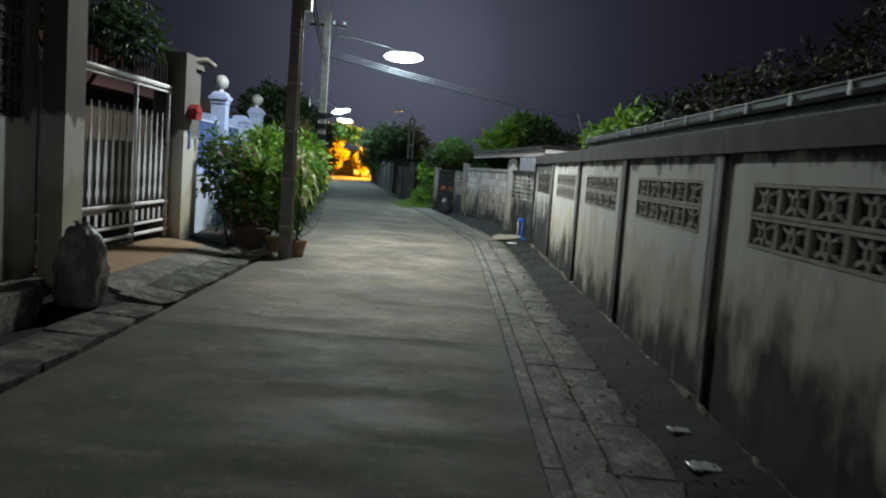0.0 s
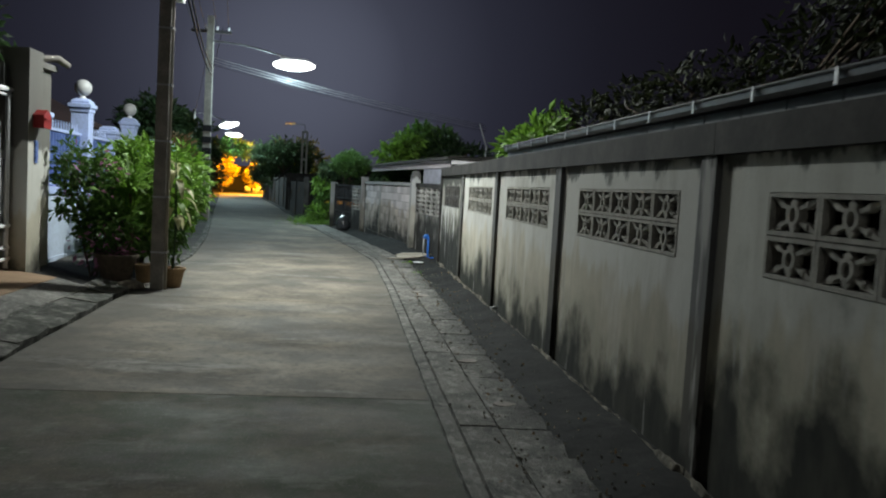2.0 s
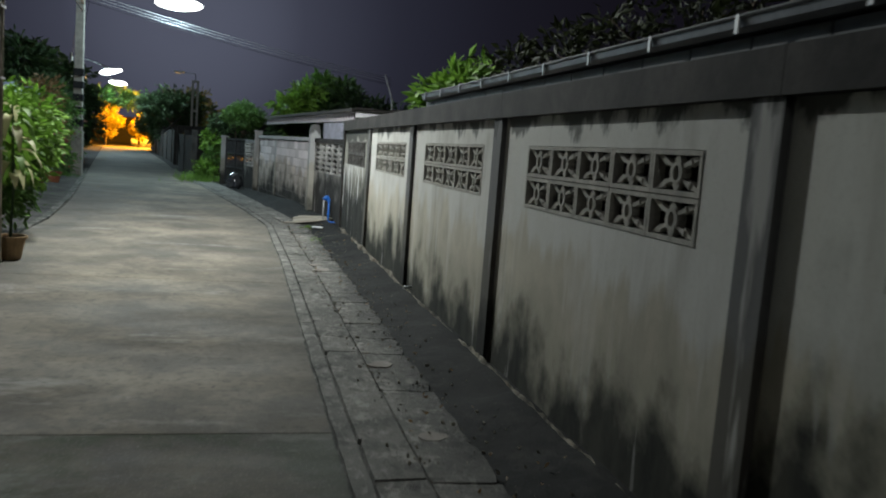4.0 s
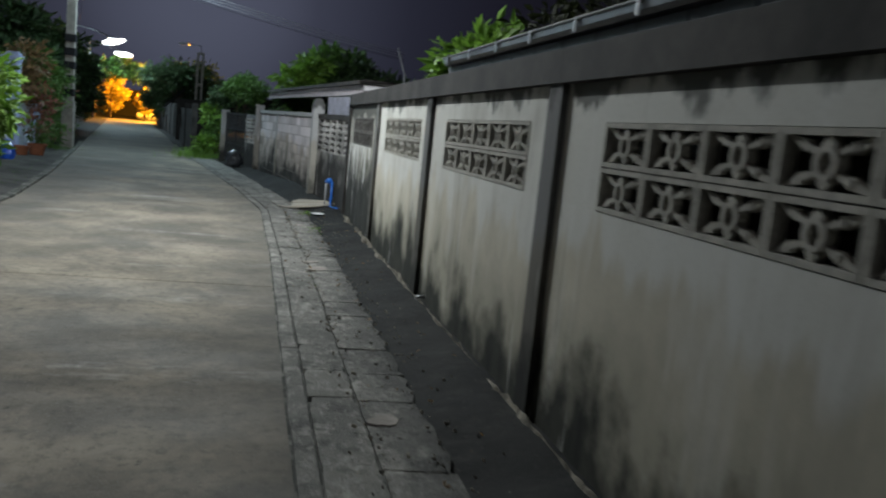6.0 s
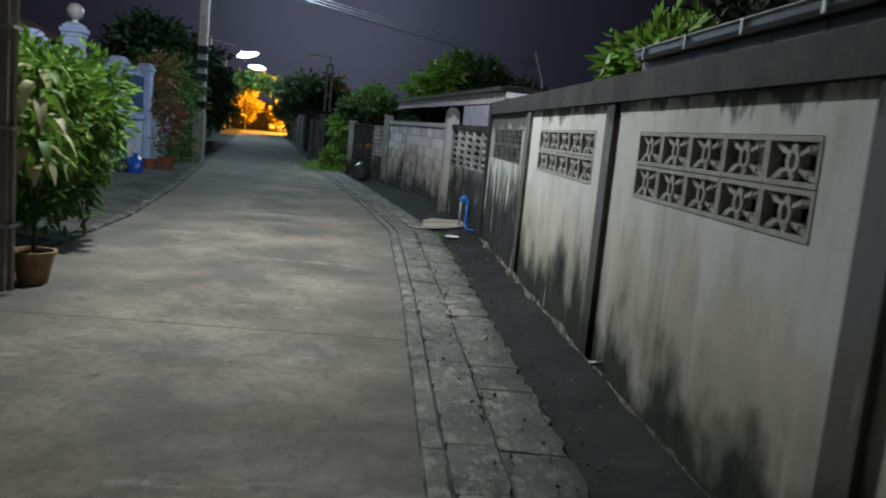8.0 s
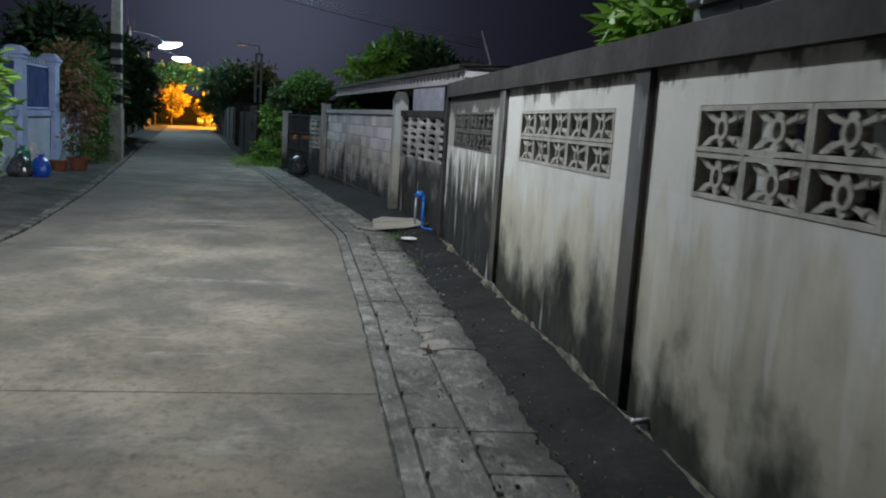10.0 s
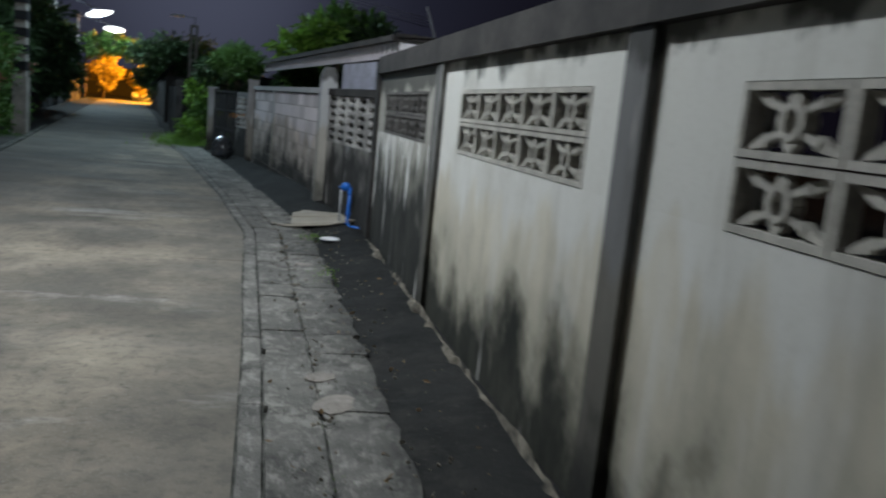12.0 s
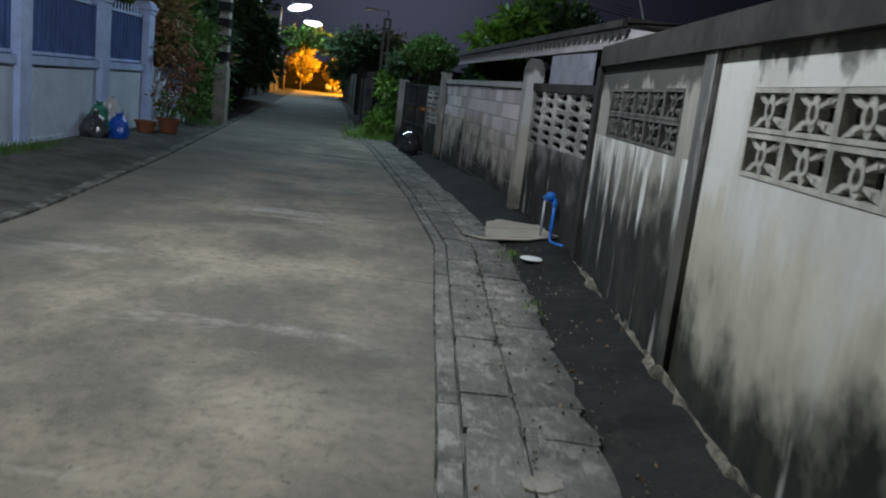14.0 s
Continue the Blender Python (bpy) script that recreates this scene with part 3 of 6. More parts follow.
def star_block(w, h, t):
    """A cast ventilation block: a rim, a ring in the middle and six rays."""
    bm = bmesh.new()
    r = 0.024
    box(bm, 0, t, -w / 2 + 0.003, w / 2 - 0.003, -h / 2 + 0.003, -h / 2 + r)
    box(bm, 0, t, -w / 2 + 0.003, w / 2 - 0.003, h / 2 - r, h / 2 - 0.003)
    box(bm, 0, t, -w / 2 + 0.003, -w / 2 + r, -h / 2 + r, h / 2 - r)
    box(bm, 0, t, w / 2 - r, w / 2 - 0.003, -h / 2 + r, h / 2 - r)
    a, b = w / 2 - r, h / 2 - r

    def slab(points, x0, x1):
        lo = [bm.verts.new((x0, py, pz)) for py, pz in points]
        hi = [bm.verts.new((x1, py, pz)) for py, pz in points]
        k = len(points)
        bm.faces.new(lo)
        bm.faces.new(hi[::-1])
        for i in range(k):
            bm.faces.new((lo[i], lo[(i + 1) % k], hi[(i + 1) % k], hi[i]))
    ky = w / 0.422
    n = 14
    turns = [2 * math.pi * i / n for i in range(n)]
    ring_o = [(0.052 * ky * math.cos(u), 0.049 * math.sin(u)) for u in turns]
    ring_i = [(0.027 * ky * math.cos(u), 0.033 * math.sin(u)) for u in turns]
    for i in range(n):
        j = (i + 1) % n
        slab([ring_o[i], ring_o[j], ring_i[j], ring_i[i]], 0.003, t - 0.008)
    # diagonal leaves in two steps, pointed towards the corner
    ax = Vector((a - 0.042 * ky, b - 0.028))
    side = Vector((-ax.y, ax.x)).normalized()
    for sy in (-1, 1):
        for sz in (-1, 1):
            for x0, stations in ((0.009, ((0.0, 0.009), (0.25, 0.009), (0.46, 0.013))), (0.014, ((0.36, 0.019), (0.6, 0.013), (0.85, 0.006), (1.0, 0.002)))):
                edge = [Vector((0.042 * ky, 0.028)) + ax * u + side * q for u, q in stations] + [Vector((0.042 * ky, 0.028)) + ax * u - side * q for u, q in stations[::-1]]
                slab([(sy * min(v.x, a), sz * min(v.y, b)) for v in edge], x0, t - 0.018)
    # round-tipped petals above and below the ring
    for sz in (-1, 1):
        slab([(-0.027 * ky, sz * 0.038), (0.027 * ky, sz * 0.038), (0.026 * ky, sz * 0.056), (0.014 * ky, sz * (b - 0.006)), (0.004, sz * b), (-0.004, sz * b), (-0.014 * ky, sz * (b - 0.006)), (-0.026 * ky, sz * 0.056)], 0.008, t - 0.018)
    return bm


STAR = mesh_of("vent_block", star_block(0.422, 0.2, 0.055), VENT_GREY)
STAR_DARK = mesh_of("vent_block", star_block(0.422, 0.2, 0.055), VENT_DARK)


def panel_mesh(length, v0, v1, z0, z1, top, thick):
    """A plaster panel from 0 to length with one opening from v0 to v1."""
    bm = bmesh.new()
    box(bm, 0, thick, 0, length, -0.3, z0)
    box(bm, 0, thick, 0, length, z1, top)
    box(bm, 0, thick, 0, v0, z0, z1)
    box(bm, 0, thick, v1, length, z0, z1)
    bmesh.ops.remove_doubles(bm, verts=bm.verts, dist=0.0005)
    return bm


VENT_Z0, VENT_Z1, BEAM_Z0, BEAM_Z1 = 1.262, 1.662, 1.85, 2.02
for k, (ya, yb) in enumerate(zip(POSTS, POSTS[1:])):
    last = yb > 17
    mid = (ya + yb) / 2 + (0.05 if last else 0)
    panel = part("panel", panel_mesh(yb - ya - 0.19, mid - ya - 0.179 - 1.055, mid - ya - 0.179 + 1.055, VENT_Z0, VENT_Z1, BEAM_Z0 - 0.002, 0.1), PLASTER_BLACK if last else PLASTER_OLD if yb < 6 else PLASTER, wall_east,
                 "black-streaked panel with peeling whitewash" if last else "cream plaster panel with grey damp stains")
    panel.location = (WALL_X, ya + 0.179, 0)
    for c in range(5):
        for r in range(2):
            ob = part("vent_block", STAR_DARK if last else STAR, None, wall_east)
            ob.location = (WALL_X - 0.004, mid - 0.844 + 0.422 * c, VENT_Z0 + 0.1 + 0.2 * r)
for yp in POSTS:
    bm = bmesh.new()
    box(bm, POST_X, POST_X + 0.15, yp - 0.009, yp + 0.177, -0.3, BEAM_Z0 - 0.002)
    soften(bm, 0.012, 1)
    part("post", bm, POST_GREY if yp < 17 else BEAM_GREY, wall_east, "grey concrete post")
for ya, yb in zip(POSTS, POSTS[1:]):
    bm = bmesh.new()
    box(bm, BEAM_X, BEAM_X + 0.167, ya + 0.002, yb - 0.002, BEAM_Z0, BEAM_Z1)
    soften(bm, 0.012, 1)
    part("beam", bm, BEAM_GREY, wall_east, "dark weathered concrete beam")

# ---- mortar skirting along the foot of the wall ----
skirting = tagged(new("skirting"), "broken crumbling mortar skirting at the wall foot", "trim", kind="structure")
for k in range(7):
    bm = bmesh.new()
    rows = []
    for i in range(79):
        y = -3.7 + k * 3.14 + i * 0.04
        n1, n2 = noise.noise(Vector((1, y * 1.3, 0))), noise.noise(Vector((7, y * 6.0, 0)))
        w = max(0.0, 0.016 + 0.03 * n1 + 0.025 * n2) * (1.0 if noise.noise(Vector((9, y * 2.6, 0))) > 0.05 else 0.1)
        h = max(0.0, 0.02 + 0.04 * n1 + 0.025 * noise.noise(Vector((3, y * 9, 0))))
        if y > 12.5:
            w, h = w * 2.0, h * 1.6
        x = POST_X - 0.002
        rows.append([bm.verts.new(v) for v in ((x - w - 0.02, y, -0.02), (x - w, y, 0.07 + h * 0.6), (x - w * 0.5, y, 0.085 + h), (x, y, 0.085 + h))])
    for a, b in zip(rows, rows[1:]):
        for j in range(3):
            bm.faces.new((a[j], a[j + 1], b[j + 1], b[j]))
    part("mortar_strip", bm, SKIRT, skirting)
rng = random.Random(11)


# ---- angled end of the wall: vent panel, pier, block wall ----
def along(p, q):
    """A frame with x along the line from p to q, and its length."""
    d = Vector((q[0] - p[0], q[1] - p[1], 0))
    return pose(p[0], p[1], 0, 0, 0, math.degrees(math.atan2(d.y, d.x))), d.length


wall_bend = tagged(new("wall_bend"), "grimy angled wall with small ventilation blocks and grey block courses", "wall", kind="structure")
m, ln = along((1.9, 18.34), (1.55, 20.68))
bm = bmesh.new()
box(bm, 0, ln, -0.1, 0.0, -0.3, 1.0)
ob = part("panel", bm, PLASTER_SOOT, wall_bend, "blackened lower panel")
ob.matrix_basis = m
bm = bmesh.new()
box(bm, 0, ln, -0.11, 0.025, 1.603, 1.69)
soften(bm, 0.01)
ob = part("ledge", bm, BEAM_GREY, wall_bend)
ob.matrix_basis = m


def oval_block(w, h, t):
    """A cast block with two eye-shaped openings, one above the other."""
    bm = bmesh.new()
    n = 12
    for k in range(2):
        cx, cz, a, b = w / 2, h * (0.25 + 0.5 * k), w / 2, h / 4
        inner, outer = [], []
        for i in range(n):
            u = 2 * math.pi * (i + 0.5) / n
            c, v = math.cos(u), math.sin(u)
            far = 1 / max(abs(c), abs(v))
            inner.append((cx + (a - 0.06) * c, cz + (b - 0.011) * v * (1 - 0.25 * abs(c))))
            outer.append((cx + a * c * far, cz + b * v * far))
        for i in range(n):
            j = (i + 1) % n
            quad = (inner[i], inner[j], outer[j], outer[i])
            front = [bm.verts.new((x, 0, z)) for x, z in quad]
            back = [bm.verts.new((x, -t, z)) for x, z in quad]
            bm.faces.new(front)
            bm.faces.new(back[::-1])
            for p in range(4):
                bm.faces.new((front[p], front[(p + 1) % 4], back[(p + 1) % 4], back[p]))
    box(bm, 0, w, -t, 0.006, h / 2 - 0.008, h / 2 + 0.008)
    box(bm, 0, 0.03, -t, 0.012, 0, h)
    box(bm, w - 0.03, w, -t, 0.012, 0, h)
    return bm


cell = (ln - 0.02) / 5
OVAL = mesh_of("vent_block", oval_block(cell - 0.006, 0.197, 0.05), OVAL_GREY)
for c in range(5):
    for r in range(3):
        ob = part("vent_block", OVAL, None, wall_bend)
        ob.matrix_basis = m @ pose(0.01 + c * cell, 0, 1.002 + 0.2 * r)

# sheet added behind the blocks so their openings read as shade
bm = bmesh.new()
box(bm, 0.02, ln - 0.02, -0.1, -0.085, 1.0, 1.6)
part("dark_backing", bm, SHADE_DARK, wall_bend, "added dark sheet for the shade behind the blocks").matrix_basis = m
bm = bmesh.new()
turned(bm, [(0.105, -0.3), (0.1, 1.86), (0.085, 1.9), (0.08, 1.93), (0.045, 1.975)], square=True)
soften(bm, 0.015)
pier = part("pier", bm, PIER_GREY, wall_bend, "round-topped grey cement pier")
pier.matrix_basis = pose(1.53, 20.8, 0, 0, 0, 8)

m, ln = along((1.52, 20.92), (0.52, 27.8))
bm = bmesh.new()
box(bm, 0, 0.4 - 0.012, -0.09, 0, 0, 0.188)
soften(bm, 0.006)
BLOCK = mesh_of("block", bm, BLOCK_GREY)
cols = int(ln / 0.4)
for r in range(8):
    for c in range(cols + 1):
        x = c * 0.4 + (0.2 if r % 2 else 0) - 0.2
        if x < 0 or x + 0.39 > ln:
            continue
        ob = part("block", BLOCK, None, wall_bend)
        ob.matrix_basis = m @ pose(x, rng.uniform(-0.004, 0.004), 0.02 + r * 0.2)
bm = bmesh.new()
box(bm, 0, ln, -0.085, -0.005, -0.3, 1.6)
ob = part("mortar", bm, MORTAR, wall_bend, "mortar bed between the blocks")
ob.matrix_basis = m
bm = bmesh.new()
for i in range(6):
    box(bm, i * ln / 6 + 0.003, (i + 1) * ln / 6 - 0.003, -0.12, 0.03, 1.622, 1.7)
soften(bm, 0.012)
ob = part("coping", bm, PIER_GREY, wall_bend, "weathered cement coping")
ob.matrix_basis = m
bm = bmesh.new()
box(bm, ln * 0.6, ln * 0.6 + 0.16, -0.1, 0.022, -0.2, 1.62)
soften(bm, 0.01)
ob = part("pilaster", bm, PIER_GREY, wall_bend)
ob.matrix_basis = m

# yard gate beyond the block wall
side_gate = thing("yard_gate", "dark rusty steel yard gate between cement posts", "gate")
for x, y, h in ((0.5, 27.92, 1.84), (-0.52, 31.4, 1.62)):
    bm = bmesh.new()
    turned(bm, [(0.11, -0.2), (0.11, h - 0.05), (0.125, h - 0.045), (0.125, h)], square=True)
    soften(bm, 0.01)
    ob = part("gate_pillar", bm, PIER_GREY, side_gate, "mould-stained cement pillar")
    ob.location = (x, y, 0)
m, ln = along((0.45, 28.05), (-0.48, 31.28))
bm = bmesh.new()
box(bm, 0, 1.15, -0.08, 0, -0.1, 0.75)
part("low_wall", bm, PLASTER_SOOT, side_gate, "blackened low wall").matrix_basis = m
bm = bmesh.new()
box(bm, 0, 1.15, -0.08, 0, 1.45, 1.55)
part("lintel", bm, POST_GREY, side_gate).matrix_basis = m
for c in range(3):
    for r in range(3):
        ob = part("vent_block", OVAL, None, side_gate)
        ob.matrix_basis = m @ pose(0.0 + c * 0.383, 0, 0.752 + 0.233 * r) @ Matrix.Diagonal((0.8, 1, 1.15, 1))
bm = bmesh.new()
for z in (0.12, 0.6, 1.05, 1.5):
    box(bm, 1.2, ln, -0.04, 0, z, z + 0.05)
for x in (1.2, 2.2, ln - 0.05):
    box(bm, x, x + 0.05, -0.045, 0.005, 0.1, 1.58)
ob = part("gate_frame", bm, STEEL_DARK, side_gate)
ob.matrix_basis = m
for i in range(14):
    bm = bmesh.new()
    x = 1.28 + i * (ln - 1.36) / 13
    box(bm, x, x + 0.085, -0.03, -0.02, 0.14, 1.52)
    ob = part("slat", bm, STEEL_DARK, side_gate)
    ob.matrix_basis = m


# ---- tiled roof behind the wall, with its gutter ----
house = thing("roof_house", "low house behind the wall under a dark red tiled roof", "house", (0, 0, -0.02))
# walls added to stop light, dark as the shade seen through the vents
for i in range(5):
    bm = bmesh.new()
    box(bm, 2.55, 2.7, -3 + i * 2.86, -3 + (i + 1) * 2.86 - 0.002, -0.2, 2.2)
    part("house_wall", bm, SHADE_DARK, house)
bm = bmesh.new()
slope = 0.3
for i in range(62):
    y0 = -3.2 + i * 0.24
    for j in range(3):
        x0 = 1.93 + j * 0.36
        z0 = 2.175 + (x0 - 1.93) * slope
        vs = [bm.verts.new((x0 + dx, y0 + dy, z0 + dx * slope + dz)) for dx, dy, dz in ((0, 0, 0.012), (0, 0.12, 0.04), (0, 0.235, 0.012), (0.4, 0.235, 0.0), (0.4, 0.12, 0.028), (0.4, 0, 0.0))]
        bm.faces.new((vs[0], vs[1], vs[4], vs[5]))
        bm.faces.new((vs[1], vs[2], vs[3], vs[4]))
tagged(part("roof_tiles", bm, ROOF_RED, house, "dark red tiles"), kind="stuff")
bm = bmesh.new()
vs = [bm.verts.new(v) for v in ((1.95, -3.2, 2.15), (3.02, -3.2, 2.47), (3.02, 11.6, 2.47), (1.95, 11.6, 2.15))]
bm.faces.new(vs)
bmesh.ops.solidify(bm, geom=bm.faces[:], thickness=0.03)
part("roof_deck", bm, BARK, house)
bm = bmesh.new()
box(bm, 2.0, 3.0, 11.44, 11.5, 2.0, 2.14)
vs = [bm.verts.new(v) for v in ((2.0, 11.47, 2.14), (3.0, 11.47, 2.14), (3.0, 11.47, 2.44))]
bm.faces.new(vs)
bmesh.ops.solidify(bm, geom=bm.faces[-1:], thickness=0.03)
part("gable", bm, GATE_WALL, house)
bm = bmesh.new()
vs = [bm.verts.new(v) for v in ((3.02, -3.2, 2.47), (6.2, -3.2, 1.5), (6.2, 11.6, 1.5), (3.02, 11.6, 2.47))]
bm.faces.new(vs)
bmesh.ops.solidify(bm, geom=bm.faces[:], thickness=0.03)
part("rear_roof", bm, ROOF_RED, house)
bm = bmesh.new()
trough = [(1.835, 2.172), (1.842, 2.135), (1.86, 2.115), (1.92, 2.115), (1.94, 2.172), (1.934, 2.172), (1.915, 2.121), (1.864, 2.121), (1.848, 2.138), (1.841, 2.172)]
ends = [[bm.verts.new((x, y, z)) for x, z in trough] for y in (-3.2, 11.58)]
for i in range(len(trough)):
    j = (i + 1) % len(trough)
    bm.faces.new((ends[0][i], ends[0][j], ends[1][j], ends[1][i]))
bm.faces.new(ends[0])
bm.faces.new(ends[1][::-1])
gutter = part("gutter", bm, GUTTER_DARK, house, "grey metal rain gutter")
bm = bmesh.new()
tube(bm, [(1.834, -3.2, 2.174), (1.834, 11.58, 2.174)], 0.008, 6)
part("gutter_bead", bm, FASCIA, gutter, "rolled rim")
for i in range(22):
    y = -2.9 + i * 0.68
    bm = bmesh.new()
    box(bm, 1.826, 1.95, y, y + 0.022, 2.181, 2.196)
    box(bm, 1.826, 1.834, y, y + 0.022, 2.11, 2.196)
    part("gutter_bracket", bm, STEEL_GREY, gutter)
for i in range(34):
    y = -3.2 + i * 0.436
    bm = bmesh.new()
    box(bm, 1.9, 1.915, y, y + 0.424, 2.045, 2.108)
    part("fascia_board", bm, FASCIA, house)

# ---- carport roof behind the angled wall ----
carport = thing("carport", "low carport roof with a white scalloped fascia", "carport")
m, ln = along((2.0, 18.0), (0.73, 27.9))
bm = bmesh.new()
vs = [bm.verts.new(v) for v in ((-0.05, 0.06, 2.225), (ln, 0.06, 2.225), (ln, -3.2, 2.5), (-0.05, -3.2, 2.5))]
bm.faces.new(vs)
bmesh.ops.solidify(bm, geom=bm.faces[:], thickness=0.025)
ob = part("roof_sheet", bm, ROOF_GREY, carport)
ob.matrix_basis = m
bm = bmesh.new()
box(bm, -0.04, ln, 0.03, 0.09, 2.19, 2.25)
box(bm, -0.04, 0.0, -3.2, 0.03, 2.21, 2.27)
ob = part("eave_trim", bm, BEAM_GREY, carport)
ob.matrix_basis = m
bm = bmesh.new()
box(bm, 0, ln, 0.0, 0.02, 2.03, 2.075)
ob = part("eave_beam", bm, SOFFIT, carport)
ob.matrix_basis = m
bm = bmesh.new()
box(bm, 0, ln, -0.012, 0.004, 2.075, 2.19)
ob = part("soffit_board", bm, SOFFIT, carport)
ob.matrix_basis = m
n = int(ln / 0.2)
bm = bmesh.new()
w = ln / n
vs = [(0, 0.012, 2.188), (w, 0.012, 2.188), (w * 0.5, 0.012, 2.085)]
lo = [bm.verts.new(v) for v in vs]
hi = [bm.verts.new((v[0], v[1] - 0.01, v[2])) for v in vs]
bm.faces.new(lo)
bm.faces.new(hi[::-1])
for i in range(3):
    bm.faces.new((lo[i], lo[(i + 1) % 3], hi[(i + 1) % 3], hi[i]))
SCALLOP = mesh_of("scallop", bm, FRIEZE)
for i in range(n):
    ob = part("scallop", SCALLOP, None, carport)
    ob.matrix_basis = m @ pose(i * w, 0.006, 0)
bm = bmesh.new()
box(bm, -0.02, 0.0, -3.1, 0.0, 2.1, 2.2)
ob = part("side_fascia", bm, FRIEZE, carport)
ob.matrix_basis = m
for x in (0.4, 4.5, ln - 0.3):
    bm = bmesh.new()
    tube(bm, [(x, -0.3, -0.1), (x, -0.3, 2.23)], 0.04)
    ob = part("carport_post", bm, STEEL_DARK, carport)
    ob.matrix_basis = m
# dark wall added to stand for the shade inside the carport
shade_wall = new("carport_shade_wall")
tagged(shade_wall, "dark plain wall added for the shade inside the carport", "wall", kind="structure")
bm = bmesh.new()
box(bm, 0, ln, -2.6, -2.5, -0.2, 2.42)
part("wall_face", bm, SHADE_DARK, shade_wall).matrix_basis = m
# unseen wall added to keep sodium light out of the yards
yard_screen = new("yard_light_screen")
tagged(yard_screen, "plain wall added behind the yards to block orange light", "wall", kind="structure")
m2, ln2 = along((6.5, 18.5), (2.6, 46))
bm = bmesh.new()
box(bm, 0, ln2, -0.15, 0, -0.2, 2.3)
part("wall_face", bm, GATE_WALL, yard_screen).matrix_basis = m2
# corrugated zinc sheet standing behind the vent panel
bm = bmesh.new()
last = None
for i in range(53):
    x = 0.5 + i * 0.03
    pair = [bm.verts.new((x, -0.075 + 0.012 * math.sin(i * math.pi / 2), z)) for z in (1.688, 2.01)]
    if last:
        bm.faces.new((last[0], pair[0], pair[1], last[1]))
    last = pair
bmesh.ops.solidify(bm, geom=bm.faces[:], thickness=0.003)
zinc = part("zinc_sheet", bm, ZINC)
tagged(zinc, "pale corrugated zinc sheet standing on the wall ledge", "metal sheet")
zinc.matrix_basis = along((1.9, 18.34), (1.55, 20.68))[0]

# ---- water pipe, board and small things by the wall ----
pipe = thing("water_standpipe", "blue plastic water pipe with a meter at the wall foot", "water pipe", (1.72, 18.95, 0.07))
bm = bmesh.new()
tube(bm, [(0.1, -0.25, 0.05), (0.02, -0.12, 0.04), (0, 0, 0.05), (0, 0, 0.12), (0, 0, 0.46)], 0.017, 10)
part("riser", bm, BLUE_PVC, pipe, smooth=True)
bm = bmesh.new()
tube(bm, [(-0.09, 0.1, -0.05), (-0.09, 0.1, 0.44)], 0.014, 10)
part("steel_riser", bm, STEEL_GREY, pipe, "grey metal riser", smooth=True)
bm = bmesh.new()
turned(bm, [(0.03, 0.0), (0.05, 0.01), (0.055, 0.06), (0.04, 0.085), (0.02, 0.095)], 14, (-0.045, 0.05, 0.44))
meter = part("meter", bm, BLUE_PVC, pipe, "blue water meter", smooth=True)
bm = bmesh.new()
tube(bm, [(-0.11, 0.11, 0.47), (-0.045, 0.05, 0.48), (0.015, -0.005, 0.465)], 0.016, 10)
part("coupling", bm, BLUE_PVC, meter, smooth=True)
for z in (0.16, 0.4):
    bm = bmesh.new()
    turned(bm, [(0.022, 0), (0.024, 0.01), (0.024, 0.035), (0.022, 0.045)], 12, (0, 0, z))
    part("socket", bm, BLUE_PVC, pipe)

board = thing("weathered_board", "pale weathered board lying over the drain", "board", (1.48, 19.65, 0.1), -8)
bm = bmesh.new()
prism(bm, [(-0.32, -0.62), (0.2, -0.66), (0.4, -0.55), (0.4, 0.5), (0.28, 0.62), (-0.28, 0.6), (-0.4, 0.4)], 0.0, 0.028)
board.matrix_basis = pose(1.48, 19.65, 0.082, 0, -7, -8)
soften(bm, 0.008)
rough_up(bm, 0.006, 3)
part("sheet", bm, CARD, board)
bm = bmesh.new()
prism(bm, [(-0.38, -0.1), (0.3, -0.16), (0.36, 0.5), (-0.3, 0.54)], 0.029, 0.041)
soften(bm, 0.006)
rough_up(bm, 0.005, 4)
part("upper_sheet", bm, CARD, board)
bm = bmesh.new()
tube(bm, [(-0.58, -0.35, 0.0), (-0.36, -0.64, 0.005), (0.1, -0.72, 0.01), (0.42, -0.6, 0.03)], 0.016, 8)
hose = part("hose", bm, CARD, board, smooth=True)

lid = thing("round_plate", "small round white plate lying on dark ground", "plate", (1.45, 18.1, 0.068))
bm = bmesh.new()
turned(bm, [(0.1, 0), (0.105, 0.008), (0.09, 0.016), (0.03, 0.02)], 18)
part("disc", bm, WHITE_PAINT, lid)

outlet = thing("drain_outlet", "short grey pipe outlet at the wall foot", "pipe", (1.815, 11.6, 0.1))
bm = bmesh.new()
tube(bm, [(0.075, 0, 0.04), (-0.01, 0, 0.03)], 0.015, 12)
part("spout", bm, STEEL_GREY, outlet, smooth=True)
bm = bmesh.new()
tube(bm, [(-0.008, 0, 0.03), (-0.016, 0, 0.028)], 0.02, 12)
part("rim", bm, WHITE_PAINT, outlet, smooth=True)


